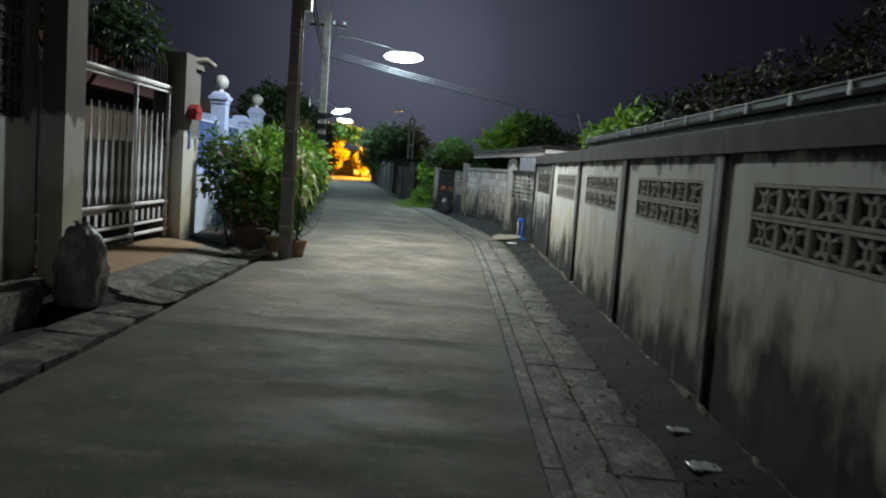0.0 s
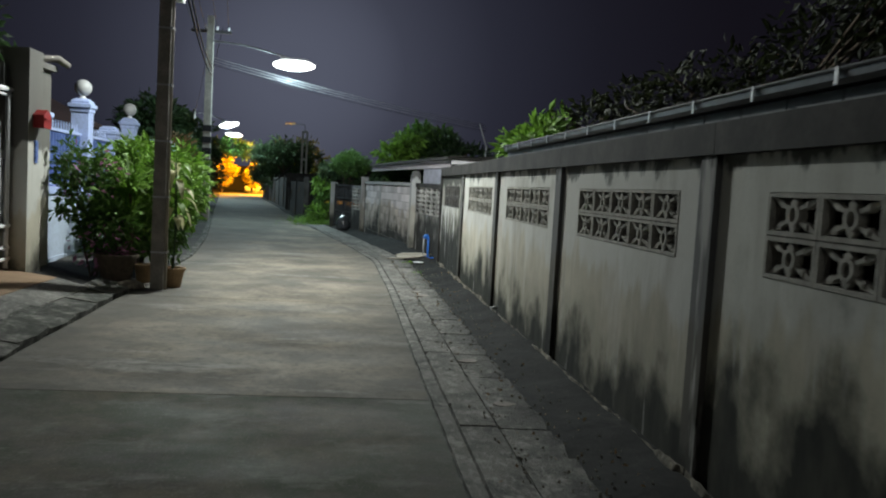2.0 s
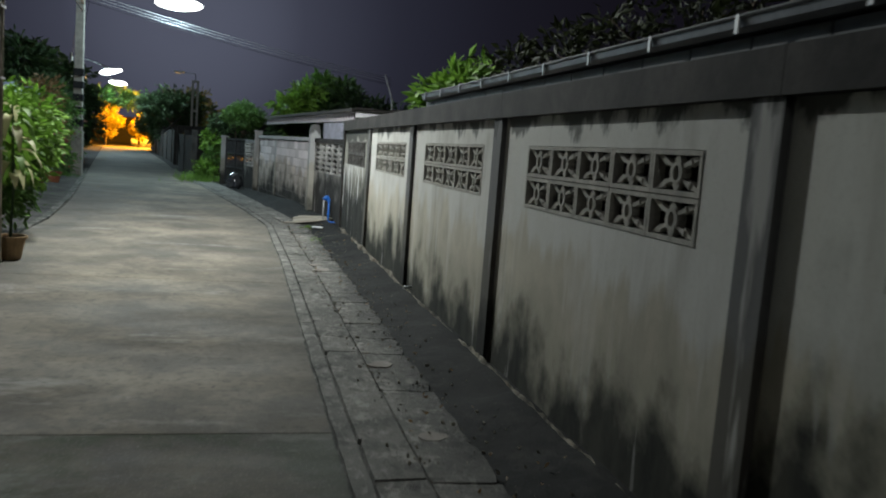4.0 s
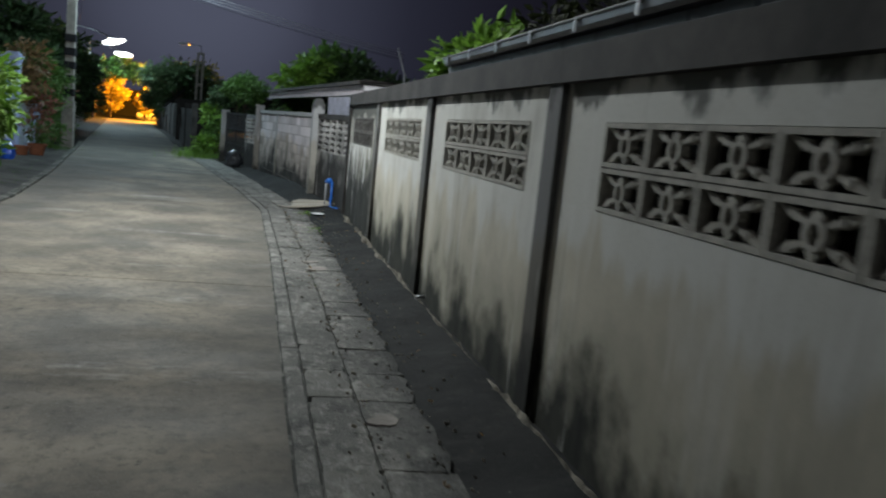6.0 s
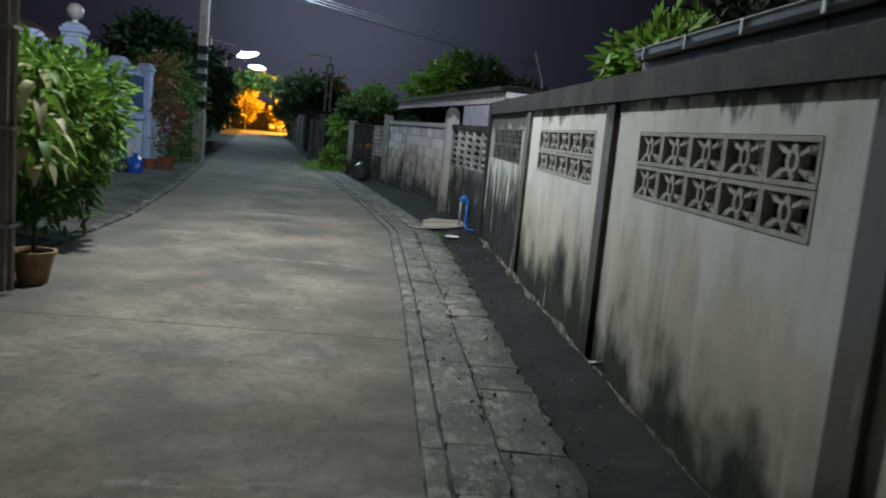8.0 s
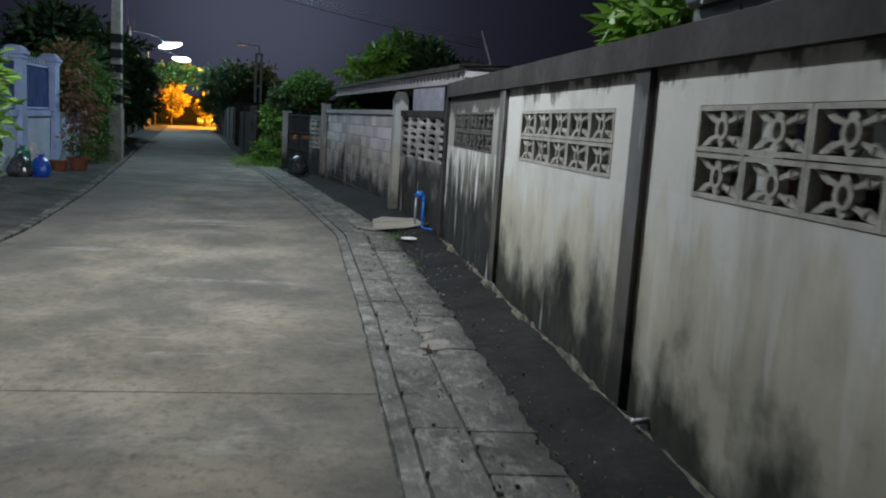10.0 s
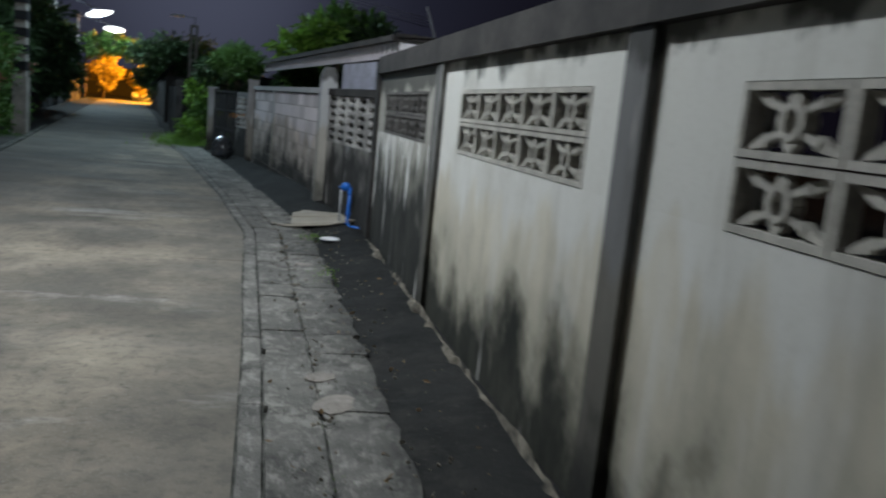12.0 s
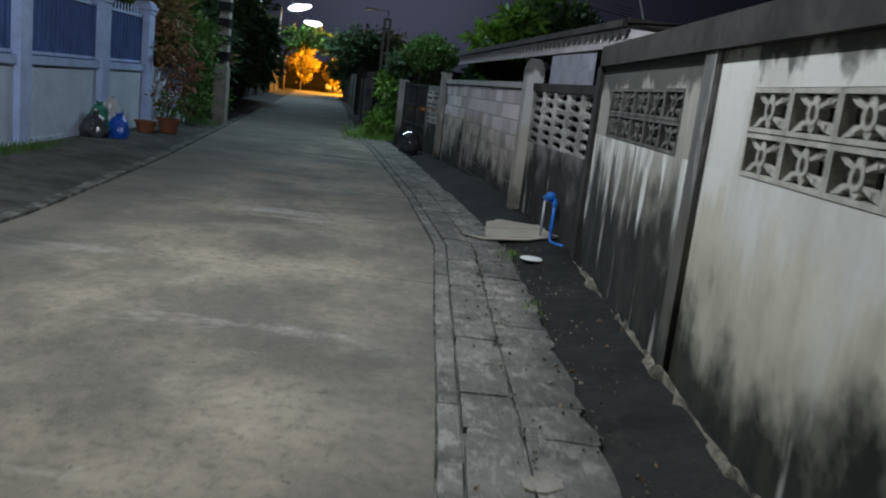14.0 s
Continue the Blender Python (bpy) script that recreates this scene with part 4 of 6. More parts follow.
def trash_bag(label, place, r, h, mat, seed, knot=True):
    rg = random.Random(seed)
    ob = thing("trash_bag", label, "trash bag", place)
    bm = bmesh.new()
    bmesh.ops.create_icosphere(bm, subdivisions=4, radius=1)
    off = Vector((seed * 3.1, 0, 0))
    for v in bm.verts:
        d = v.co.copy()
        fold = abs(noise.noise(Vector((math.atan2(d.y, d.x) * 2.2, d.z * 0.8, seed)))) * 0.35
        k = 1 + 0.22 * noise.noise(d * 2.1 + off) - fold * max(0.0, d.z + 0.35) + 0.09 * noise.noise(d * 6 + off) - 0.13 * abs(noise.noise(d * 4.5 + off * 2)) - 0.07 * abs(noise.noise(d * 9 + off))
        z = d.z
        q = (max(0.0, 1 - abs(z) ** 3.2) / max(0.001, 1 - z * z)) ** 0.5 * (0.9 - 0.08 * z)
        v.co = Vector((d.x * r * k * q, d.y * r * k * q, max(0.0, (z + 0.78) / 1.78) * h * (1 + 0.1 * k)))
    part("sack", bm, mat, ob, smooth=True)
    if knot:
        bm = bmesh.new()
        for i in range(7):
            a = i * 0.9 + rg.random()
            tube(bm, [(0, 0, h * 0.97), (math.cos(a) * 0.03, math.sin(a) * 0.03, h + 0.06), (math.cos(a) * 0.07, math.sin(a) * 0.07, h + 0.06 + 0.04 * rg.random())], [0.03, 0.018, 0.006], 5)
        part("knot", bm, mat, ob, smooth=True)
    return ob


trash_bag("shiny smoke-grey rubbish bag standing by the yard gate", (-0.13, 28.7, 0.06), 0.26, 0.44, SMOKE_BAG, 3)

# small stones and litter on the drain edge
rng = random.Random(5)
bm = bmesh.new()
for i in range(900):
    y = rng.uniform(0, 20)
    x = bend(y, RIGHT_EDGE) + rng.choice((rng.gauss(0.8, 0.1), rng.uniform(0.2, 1.05), rng.gauss(0.39, 0.03)))
    s = rng.uniform(0.003, 0.011) * (1.2 if rng.random() < 0.08 else 1)
    z = ground_height(x, y) + s * 0.4 if x > bend(y, RIGHT_EDGE) + 0.76 else 0.04
    mm = pose(x, y, z, rng.uniform(0, 90), rng.uniform(0, 90), rng.uniform(0, 90))
    box(bm, -s, s, -s * rng.uniform(0.5, 1), s * 0.7, -s * 0.5, s * 0.4, mm)
tagged(part("gravel", bm, SKIRT), "small stones and crumbs of mortar scattered along the drain", "gravel", kind="stuff")
for i, (x, y, w, d, label) in enumerate(((1.55, 4.48, 0.1, 0.075, "flattened pale plastic scrap on dark soil"), (1.57, 5.1, 0.07, 0.05, "small pale plastic scrap on dark soil"))):
    bm = bmesh.new()
    bmesh.ops.create_grid(bm, x_segments=8, y_segments=6, size=1)
    for v in bm.verts:
        v.co = Vector((v.co.x * w * (1 + 0.3 * noise.noise(v.co * 2)), v.co.y * d * (1 + 0.4 * noise.noise(v.co * 2 + Vector((4, 0, 0)))), 0.016 + 0.012 * noise.noise(v.co * 3 + Vector((i, 0, 0)))))
    bmesh.ops.solidify(bm, geom=bm.faces[:], thickness=0.003)
    ob = part("litter", bm, CLEAR_BAG, smooth=True)
    ob.location = (x, y, ground_height(x, y))
    tagged(ob, label, "litter")

# broken pieces of slab and dry leaves on the drain
rng = random.Random(21)
for x, y, r in ((1.1, 13.35, 0.15), (1.05, 13.75, 0.09), (1.12, 16.9, 0.1), (1.12, 8.9, 0.1), (1.24, 10.3, 0.08), (1.16, 7.4, 0.09)):
    bm = bmesh.new()
    k = 15
    prism(bm, [(r * rng.uniform(0.8, 1.15) * math.cos(2 * math.pi * i / k), r * rng.uniform(0.6, 0.85) * math.sin(2 * math.pi * i / k)) for i in range(k)], -0.012, 0.004)
    soften(bm, 0.003, 1, 40)
    ob = part("slab_fragment", bm, MORTAR)
    ob.matrix_basis = pose(x, y, 0.016, 0, 0, rng.uniform(0, 360))
    tagged(ob, "pale broken piece of cement slab on the drain", "rubble", group="broken slab pieces")
bm = bmesh.new()
for i in range(150):
    y = rng.uniform(2, 19)
    x = bend(y, RIGHT_EDGE) + rng.choice((rng.gauss(0.78, 0.12), rng.gauss(1.05, 0.12), rng.uniform(0.15, 0.8)))
    leaves(bm, (x, y, max(ground_height(x, y) + 0.012, 0.045)), 0.012, 1, 0.022, rng, 0.1, 1.7)
tagged(part("dry_leaves", bm, DRY_LEAF), "scattered dry brown leaves along the drain", "leaves", kind="stuff")

# ---- gate and walls across the lane ----
wall_west = tagged(new("wall_west"), "grey cement wall with a column of ventilation blocks", "wall", kind="structure")
bm = bmesh.new()
box(bm, -4.1, -3.925, -4, 7.02, -0.2, 3.6)
box(bm, -4.1, -3.925, 7.5, 7.74, -0.2, 3.6)
box(bm, -4.1, -3.925, 7.02, 7.5, -0.2, 1.78)
box(bm, -4.1, -3.925, 7.02, 7.5, 2.93, 3.6)
part("wall_face", bm, GATE_WALL, wall_west)
SMALL_STAR = mesh_of("vent_block", star_block(0.24, 0.23, 0.12), VENT_DARK)
for c in range(2):
    for r in range(5):
        ob = part("vent_block", SMALL_STAR, None, wall_west)
        ob.matrix_basis = pose(-3.935, 7.14 + 0.24 * c, 1.895 + 0.23 * r, 0, 0, 180)
bm = bmesh.new()
prism(bm, [(-3.92, 4.8), (-3.55, 5.1), (-3.5, 6.9), (-3.7, 7.5), (-3.92, 7.6)], -0.1, 0.32)
soften(bm, 0.03)
rough_up(bm, 0.03, 3)
part("plinth", bm, DRAIN_MOSS, wall_west, "broken cement plinth at the wall foot")

entry_gate = thing("driveway_gate", "white painted steel gate with spear balusters between cement pillars", "gate")
bm = bmesh.new()
box(bm, -3.93, -3.7, 7.83, 8.25, -0.2, 4.3)
soften(bm, 0.015)
part("gate_pillar", bm, GATE_POST, entry_gate, "tall grey cement pillar")
bm = bmesh.new()
box(bm, -4.47, -4.0, 12.2, 12.66, -0.2, 3.02)
soften(bm, 0.02)
part("gate_pillar", bm, GATE_POST, entry_gate, "broad ochre-grey cement pillar")
bm = bmesh.new()
box(bm, -4.45, -4.12, 12.68, 13.3, -0.2, 2.86)
box(bm, -4.5, -4.06, 12.67, 13.36, 2.862, 2.94)
soften(bm, 0.015)
part("pillar_wing", bm, GATE_POST, entry_gate, "stepped wing of the pillar")
GX = -4.2
leaf = tagged(new("gate_leaf"), "")
leaf.parent = entry_gate
for z, r in ((0.42, 0.025), (0.56, 0.02), (0.83, 0.025), (2.49, 0.032), (2.42, 0.016)):
    bm = bmesh.new()
    tube(bm, [(GX, 8.1, z), (GX, 12.18, z)], r, 10)
    part("rail", bm, WHITE_PAINT, leaf, smooth=True)
for y in (8.35, 10.85, 12.1):
    bm = bmesh.new()
    tube(bm, [(GX, y, 0.3), (GX, y, 2.49)], 0.03, 10)
    part("stile", bm, WHITE_PAINT, leaf, smooth=True)
bm = bmesh.new()
prism(bm, [(-0.055, 0.0), (0.0, -0.13), (0.055, 0.0), (0.028, 0.12), (0.05, 0.3), (0.012, 0.8), (0.006, 1.1), (-0.006, 1.1), (-0.012, 0.8), (-0.05, 0.3), (-0.028, 0.12)], -0.008, 0.008)
SPEAR = mesh_of("baluster", bm, WHITE_PAINT)
bm = bmesh.new()
box(bm, -0.04, 0.04, 0.0, 0.15, -0.006, 0.006)
SHORT = mesh_of("short_plate", bm, WHITE_PAINT)
stand = Matrix(((0, 0, 1, 0), (1, 0, 0, 0), (0, 1, 0, 0), (0, 0, 0, 1)))
for i in range(18):
    y = 8.45 + i * 0.212
    ob = part("baluster", SPEAR, None, leaf)
    ob.matrix_basis = Matrix.Translation((GX + 0.004, y, 1.0)) @ stand
    ob = part("short_plate", SHORT, None, leaf)
    ob.matrix_basis = Matrix.Translation((GX + 0.004, y, 0.6)) @ stand
for i in range(30):
    bm = bmesh.new()
    y = 8.42 + i * 0.126
    tube(bm, [(GX, y, 2.49), (GX, y, 2.72), (GX, y, 2.8)], [0.008, 0.012, 0.002], 6)
    part("spike", bm, STEEL_DARK, leaf)
bm = bmesh.new()
box(bm, GX - 0.012, GX - 0.006, 8.3, 12.15, 0.85, 1.65)
part("back_sheet", bm, STEEL_DARK, leaf, "dark sheet behind the balusters")
bm = bmesh.new()
turned(bm, [(0.03, 0), (0.05, 0.01), (0.05, 0.05), (0.03, 0.06)], 12, (GX, 10.85, 0.24))
part("roller", bm, STEEL_GREY, leaf)

mailbox = thing("mailbox", "small red metal mailbox on the gate pillar", "mailbox", (-3.99, 12.45, 2.06))
bm = bmesh.new()
prism(bm, [(-0.13, 0), (0.13, 0), (0.13, 0.16), (0.0, 0.23), (-0.13, 0.16)], 0, 0.13)
soften(bm, 0.008)
ob = part("box", bm, RED, mailbox)
ob.matrix_basis = stand
bm = bmesh.new()
box(bm, 0.13, 0.145, -0.1, 0.1, 0.1, 0.125)
part("slot_flap", bm, RED, mailbox)
bm = bmesh.new()
box(bm, -3.996, -3.985, 12.4, 12.5, 1.62, 1.9)
for i in range(3):
    box(bm, -3.985, -3.98, 12.42, 12.48, 1.65 + i * 0.09, 1.7 + i * 0.09)
sign = part("number_plate", bm, BLUE_DARK)
tagged(sign, "narrow dark blue vertical number plate on the pillar", "sign")
spout = thing("bent_pipe", "bent grey pipe resting on top of the gate pillar", "pipe", (-4.2, 12.95, 2.94))
bm = bmesh.new()
tube(bm, [(-0.2, -0.3, 0.03), (0, 0.1, 0.06), (0.16, 0.35, 0.1), (0.25, 0.5, 0.03)], [0.03, 0.045, 0.05, 0.045], 10)
part("tube", bm, POLE, spout, smooth=True)

# ---- ramp and covers in front of the gate ----
driveway = tagged(new("driveway"), "ochre tiled ramp with a cement apron", "driveway", kind="structure")


def ramp_sheet(x0, x1, y0, y1, z0, z1, lift):
    bm = bmesh.new()
    vs = [(x1, y0, z1), (x0, y0, z0), (x0, y1, z0), (x1, y1, z1)]
    hi = [bm.verts.new((v[0], v[1], v[2] + lift)) for v in vs]
    lo = [bm.verts.new((v[0], v[1], v[2] - 0.15)) for v in vs]
    bm.faces.new(hi)
    bm.faces.new(lo[::-1])
    for i in range(4):
        bm.faces.new((lo[i], lo[(i + 1) % 4], hi[(i + 1) % 4], hi[i]))
    soften(bm, 0.006, 1, 40)
    return bm


for i in range(3):
    ya, yb = 8.3 + i * 1.3, 8.3 + (i + 1) * 1.3 - 0.008
    part("ramp_tile", ramp_sheet(-3.62, -4.3, ya, yb, 0.2, 0.29, 0.01), RAMP, driveway)
    part("apron", ramp_sheet(-3.24, -3.612, ya, yb, 0.1, 0.2, 0.006), DRAIN, driveway)
rng = random.Random(9)
y = 1.2
while y < 13.2:
    ln = rng.uniform(0.55, 0.95)
    up = 1.0 if 7.9 < y < 13 else 0.45
    bm = bmesh.new()
    prism(bm, [(-0.24, 0.01), (0.22, rng.uniform(0.0, 0.05)), (0.26, ln * 0.5), (0.23, ln - 0.01), (-0.25, ln - 0.01)], -0.08, 0.0)
    soften(bm, 0.012, 1, 40)
    rough_up(bm, 0.015, 5)
    ob = part("cover_slab", bm, DRAIN_MOSS, driveway)
    ob.matrix_basis = pose(bend(y, LEFT_EDGE) - 0.28, y, 0.055 * up + 0.02 + rng.uniform(-0.01, 0.012), rng.uniform(-1.2, 1.2), 9 * up + rng.uniform(-2, 2), rng.uniform(-2, 2))
    y += ln
y = 13.4
while y < 36:
    ln = rng.uniform(0.9, 1.5)
    bm = bmesh.new()
    rows = [y + 0.006, y + ln / 2, y + ln - 0.006]
    prism(bm, [(bend(v, LEFT_EDGE) - 0.012, v) for v in rows] + [(bend(v, LEFT_EDGE) - 0.14, v) for v in rows[::-1]], -0.1, 0.02 + rng.random() * 0.01)
    soften(bm, 0.01, 1, 50)
    part("kerb_strip", bm, DRAIN_MOSS, driveway)
    y += ln

trash_bag("full grey translucent rubbish bag against the gate pillar", (-3.42, 7.62, 0.07), 0.27, 0.72, GREY_BAG, 7)


# ---- poles, lamps and wires ----
def utility_pole(place, height, label, width=0.1, conduit=True):
    ob = thing("utility_pole", label, "utility pole", place)
    bm = bmesh.new()
    turned(bm, [(width, -0.3), (width * 0.75, height)], square=True)
    soften(bm, 0.015)
    part("shaft", bm, POLE, ob)
    if conduit:
        bm = bmesh.new()
        tube(bm, [(width + 0.018, 0.0, 0), (width * 0.9 + 0.02, 0, height * 0.5), (width * 0.8 + 0.015, 0, height * 0.8)], 0.019, 8)
        part("conduit", bm, CARD, ob, "pale conduit strapped to the pole", smooth=True)
        for i in range(6):
            z = 0.5 + i * 0.75
            bm = bmesh.new()
            w = width * (1 - 0.25 * z / height) + 0.006
            box(bm, -w, w + 0.03, -w, w, z, z + 0.025)
            part("strap", bm, STEEL_GREY, ob)
    bm = bmesh.new()
    box(bm, -0.7, 0.7, width * 0.8, width * 0.8 + 0.08, height - 0.55, height - 0.45)
    arm = part("crossarm", bm, STEEL_DARK, ob)
    for x in (-0.6, -0.2, 0.2, 0.6):
        bm = bmesh.new()
        turned(bm, [(0.03, 0), (0.05, 0.03), (0.03, 0.06), (0.045, 0.09), (0.02, 0.13)], 10, (x, width * 0.8 + 0.04, height - 0.45))
        part("insulator", bm, WHITE_PAINT, arm)
    return ob


pole_one = utility_pole((-2.575, 13.0, 0), 7.6, "square concrete utility pole with a pale conduit beside potted shrubs", 0.085)
bm = bmesh.new()
box(bm, 0.07, 0.2, 0.05, 0.2, 3.9, 4.2)
soften(bm, 0.02)
part("junction_box", bm, WHITE_PAINT, pole_one, "white junction box")
pole_two = utility_pole((-5.1, 31.75, 0), 7.2, "grey concrete utility pole wrapped with black and white bands", 0.14, False)
for z, mt in ((1.55, CABLE), (1.95, CABLE), (2.35, CABLE), (2.75, CABLE), (3.15, CABLE)):
    bm = bmesh.new()
    box(bm, -0.145, 0.145, -0.145, 0.145, z, z + 0.22)
    part("painted_band", bm, mt, pole_two)
bm = bmesh.new()
box(bm, -0.16, 0.16, -0.16, 0.16, 0.0, 1.4)
soften(bm, 0.02)
part("concrete_sleeve", bm, POLE, pole_two)


def street_lamp(head, foot, label, glow_mat, own_pole, tilt=0.0, wide=0.74):
    ob = thing("street_lamp", label, "street lamp", (head[0], head[1], 0), group="street lamps")
    z = head[2]
    bm = bmesh.new()
    n = 14
    ring = [(0.5 * math.cos(2 * math.pi * i / n), 0.22 * math.sin(2 * math.pi * i / n)) for i in range(n)]
    prism(bm, ring, z + 0.1, z + 0.17)
    soften(bm, 0.03, 2, 50)
    part("housing", bm, STEEL_GREY, ob)
    # glowing body widened to take in the lamp's bloom
    bm = bmesh.new()
    bmesh.ops.create_uvsphere(bm, u_segments=20, v_segments=10, radius=1)
    for v in bm.verts:
        v.co = Vector((v.co.x * wide, v.co.y * 0.3, z - 0.05 + v.co.z * 0.27 * wide + v.co.x * tilt))
    part("diffuser", bm, glow_mat, ob, "glowing white lamp enlarged by its bloom", smooth=True).visible_shadow = False
    d = Vector((foot[0] - head[0], foot[1] - head[1], 0))
    bm = bmesh.new()
    tube(bm, [(d.x * k, d.y * k, z + 0.13 + 0.55 * math.sin(k * 1.6)) for k in (0.0, 0.15, 0.35, 0.6, 0.85, 1.0)], 0.03, 8)
    part("arm", bm, STEEL_GREY, ob, smooth=True)
    if own_pole:
        bm = bmesh.new()
        turned(bm, [(0.13, -0.2), (0.1, z + 0.9)], 10, (d.x, d.y, 0))
        part("pole", bm, POLE, ob, smooth=True)
    return ob


street_lamp(STREET_LAMPS[0][0], (-2.575, 13.0), "street lamp lit above the lane on a bracket arm", LAMP_WARM, False)
street_lamp(STREET_LAMPS[1][0], (-5.1, 31.75), "bright white street lamp on a long bracket arm", LAMP_COOL, False)
street_lamp(STREET_LAMPS[2][0], (-10.6, 59.5), "distant white street lamp on its own pole", LAMP_COOL, True, 0.14, 0.68)
street_lamp(STREET_LAMPS[3][0], (-12.6, 75.5), "small bright street lamp at the lane end on its own pole", LAMP_COOL, True, -0.05, 0.72)
street_lamp(STREET_LAMPS[4][0], (-3.4, -9.5), "street lamp behind the start of the walk", LAMP_WARM, True)


def wire(name, a, b, sag, r, mat, label):
    bm = bmesh.new()
    pts = [Vector(a).lerp(Vector(b), i / 16) - Vector((0, 0, sag * 4 * (i / 16) * (1 - i / 16))) for i in range(17)]
    tube(bm, pts, r, 5)
    tagged(part(name, bm, mat, smooth=True), label, "cable")


for i in range(4):
    wire("overhead_wire", (-5.1, 31.75, 5.8 - 0.09 * i), (5.2, 33.2, 4.15 - 0.08 * i), 0.12, 0.009, CABLE_LIT if i < 3 else CABLE, "pale overhead service wire crossing the lane")
for i, x in enumerate((-0.6, -0.2, 0.2, 0.6)):
    wire("overhead_wire", (-2.575 + x, 13.1, 7.28), (-5.1 + x, 31.85, 6.88), 0.5, 0.01, CABLE, "black overhead wire running from pole to pole")
    wire("overhead_wire", (-2.575 + x, 13.1, 7.28), (-2.4 + x, -14.5, 6.9), 0.5, 0.01, CABLE, "black overhead wire running from pole to pole")
for i in range(2):
    wire("telephone_cable", (-2.55, 13.05, 5.2 - 0.25 * i), (-5.0, 31.7, 5.4 - 0.25 * i), 0.35, 0.022, CABLE, "thick black telephone cable between poles")
    wire("overhead_wire", (-5.1 + 0.4 * i, 31.85, 6.88), (-10.6 + 0.3 * i, 59.5, 5.9), 0.5, 0.01, CABLE, "black overhead wire running from pole to pole")

# ---- blue house fence ----
FENCE = ((14.6, -4.78), (17.3, -4.93), (19.7, -5.12), (22.1, -5.32), (25.1, -5.46), (27.4, -5.52))
fence = thing("blue_fence", "blue and white garden fence with a steel sheet top", "fence")


def fence_post(x, y, h, globe):
    bm = bmesh.new()
    turned(bm, [(0.15, -0.2), (0.15, h - 0.25), (0.17, h - 0.24), (0.17, h - 0.19), (0.2, h - 0.16), (0.2, h - 0.1), (0.16, h - 0.09), (0.16, h - 0.05), (0.1, h)], square=True)
    soften(bm, 0.01)
    ob = part("fence_post", bm, BLUE_PAINT, fence, "light blue masonry post with a moulded cap")
    ob.location = (x, y, 0)
    if globe:
        lamp = thing("globe_lamp", "unlit white glass globe lamp on a fence post", "lamp", (x, y, h), group="globe lamps")
        bm = bmesh.new()
        turned(bm, [(0.06, -0.02), (0.06, 0.02), (0.04, 0.05), (0.05, 0.07)], 12)
        part("collar", bm, WHITE_PAINT, lamp)
        bm = bmesh.new()
        bmesh.ops.create_uvsphere(bm, u_segments=24, v_segments=14, radius=0.15)
        bmesh.ops.translate(bm, vec=(0, 0, 0.2), verts=bm.verts)
        part("globe", bm, GLOBE, lamp, smooth=True)


for i, (y, x) in enumerate(FENCE):
    fence_post(x, y, 2.85 if i in (1, 3) else 2.5, i in (1, 3))
for (ya, xa), (yb, xb) in zip(FENCE, FENCE[1:]):
    m, ln = along((xa, ya), (xb, yb))
    bm = bmesh.new()
    box(bm, 0.15, ln - 0.15, -0.05, 0.05, -0.2, 1.16)
    part("low_wall", bm, PALE_BLUE, fence, "pale blue-white low wall").matrix_basis = m
    bm = bmesh.new()
    box(bm, 0.15, ln - 0.15, -0.09, 0.06, 1.162, 1.28)
    soften(bm, 0.01)
    part("rail", bm, BLUE_PAINT, fence).matrix_basis = m
    bm = bmesh.new()
    box(bm, 0.15, ln - 0.15, -0.075, 0.055, -0.1, 0.12)
    part("wall_base", bm, PALE_BLUE, fence).matrix_basis = m
    bm = bmesh.new()
    last = None
    n = int((ln - 0.3) / 0.04)
    for k in range(n + 1):
        u = 0.15 + k * (ln - 0.3) / n
        w = 0.012 * (1 if k % 4 < 2 else -1)
        pair = [bm.verts.new((u, w, z)) for z in (1.28, 2.16)]
        if last:
            bm.faces.new((last[0], pair[0], pair[1], last[1]))
        last = pair
    bmesh.ops.solidify(bm, geom=bm.faces[:], thickness=0.004)
    part("steel_sheet", bm, BLUE_DARK, fence, "dark blue ribbed steel sheet").matrix_basis = m
    for z in (1.3, 2.17):
        bm = bmesh.new()
        box(bm, 0.15, ln - 0.15, -0.03, 0.03, z, z + 0.045)
        part("top_rail", bm, BLUE_PAINT, fence).matrix_basis = m
    for k in range(int((ln - 0.4) / 0.16)):
        bm = bmesh.new()
        u = 0.24 + k * 0.16
        prism(bm, [(u - 0.022, 2.216), (u + 0.022, 2.216), (u + 0.022, 2.31), (u, 2.36), (u - 0.022, 2.31)], -0.006, 0.006, pose(0, 0, 0, 90))
        part("picket", bm, BLUE_PAINT, fence).matrix_basis = m
low_end = thing("end_wall", "short white wall with blue posts beside the shrubs", "wall")
bm = bmesh.new()
box(bm, -5.62, -5.5, 28.0, 29.9, -0.1, 1.25)
part("wall_face", bm, PALE_BLUE, low_end)
for y in (29.95, 29.35):
    bm = bmesh.new()
    box(bm, -5.66, -5.46, y, y + 0.16, -0.1, 1.45)
    soften(bm, 0.01)
    part("post", bm, BLUE_PAINT, low_end)

bm = bmesh.new()
rows = []
for i in range(70):
    y = 15.6 + i * 0.26
    a, b = bend(y, LEFT_EDGE) - 0.16, bend(y, FENCE) + 0.02
    rows.append([bm.verts.new((x, y, ground_height(x, y) + 0.012 + 0.008 * noise.noise(Vector((x * 4, y * 4, 1))))) for x in [a + (b - a) * k / 12 for k in range(13)]])
for r0, r1 in zip(rows, rows[1:]):
    for j in range(12):
        bm.faces.new((r0[j], r0[j + 1], r1[j + 1], r1[j]))
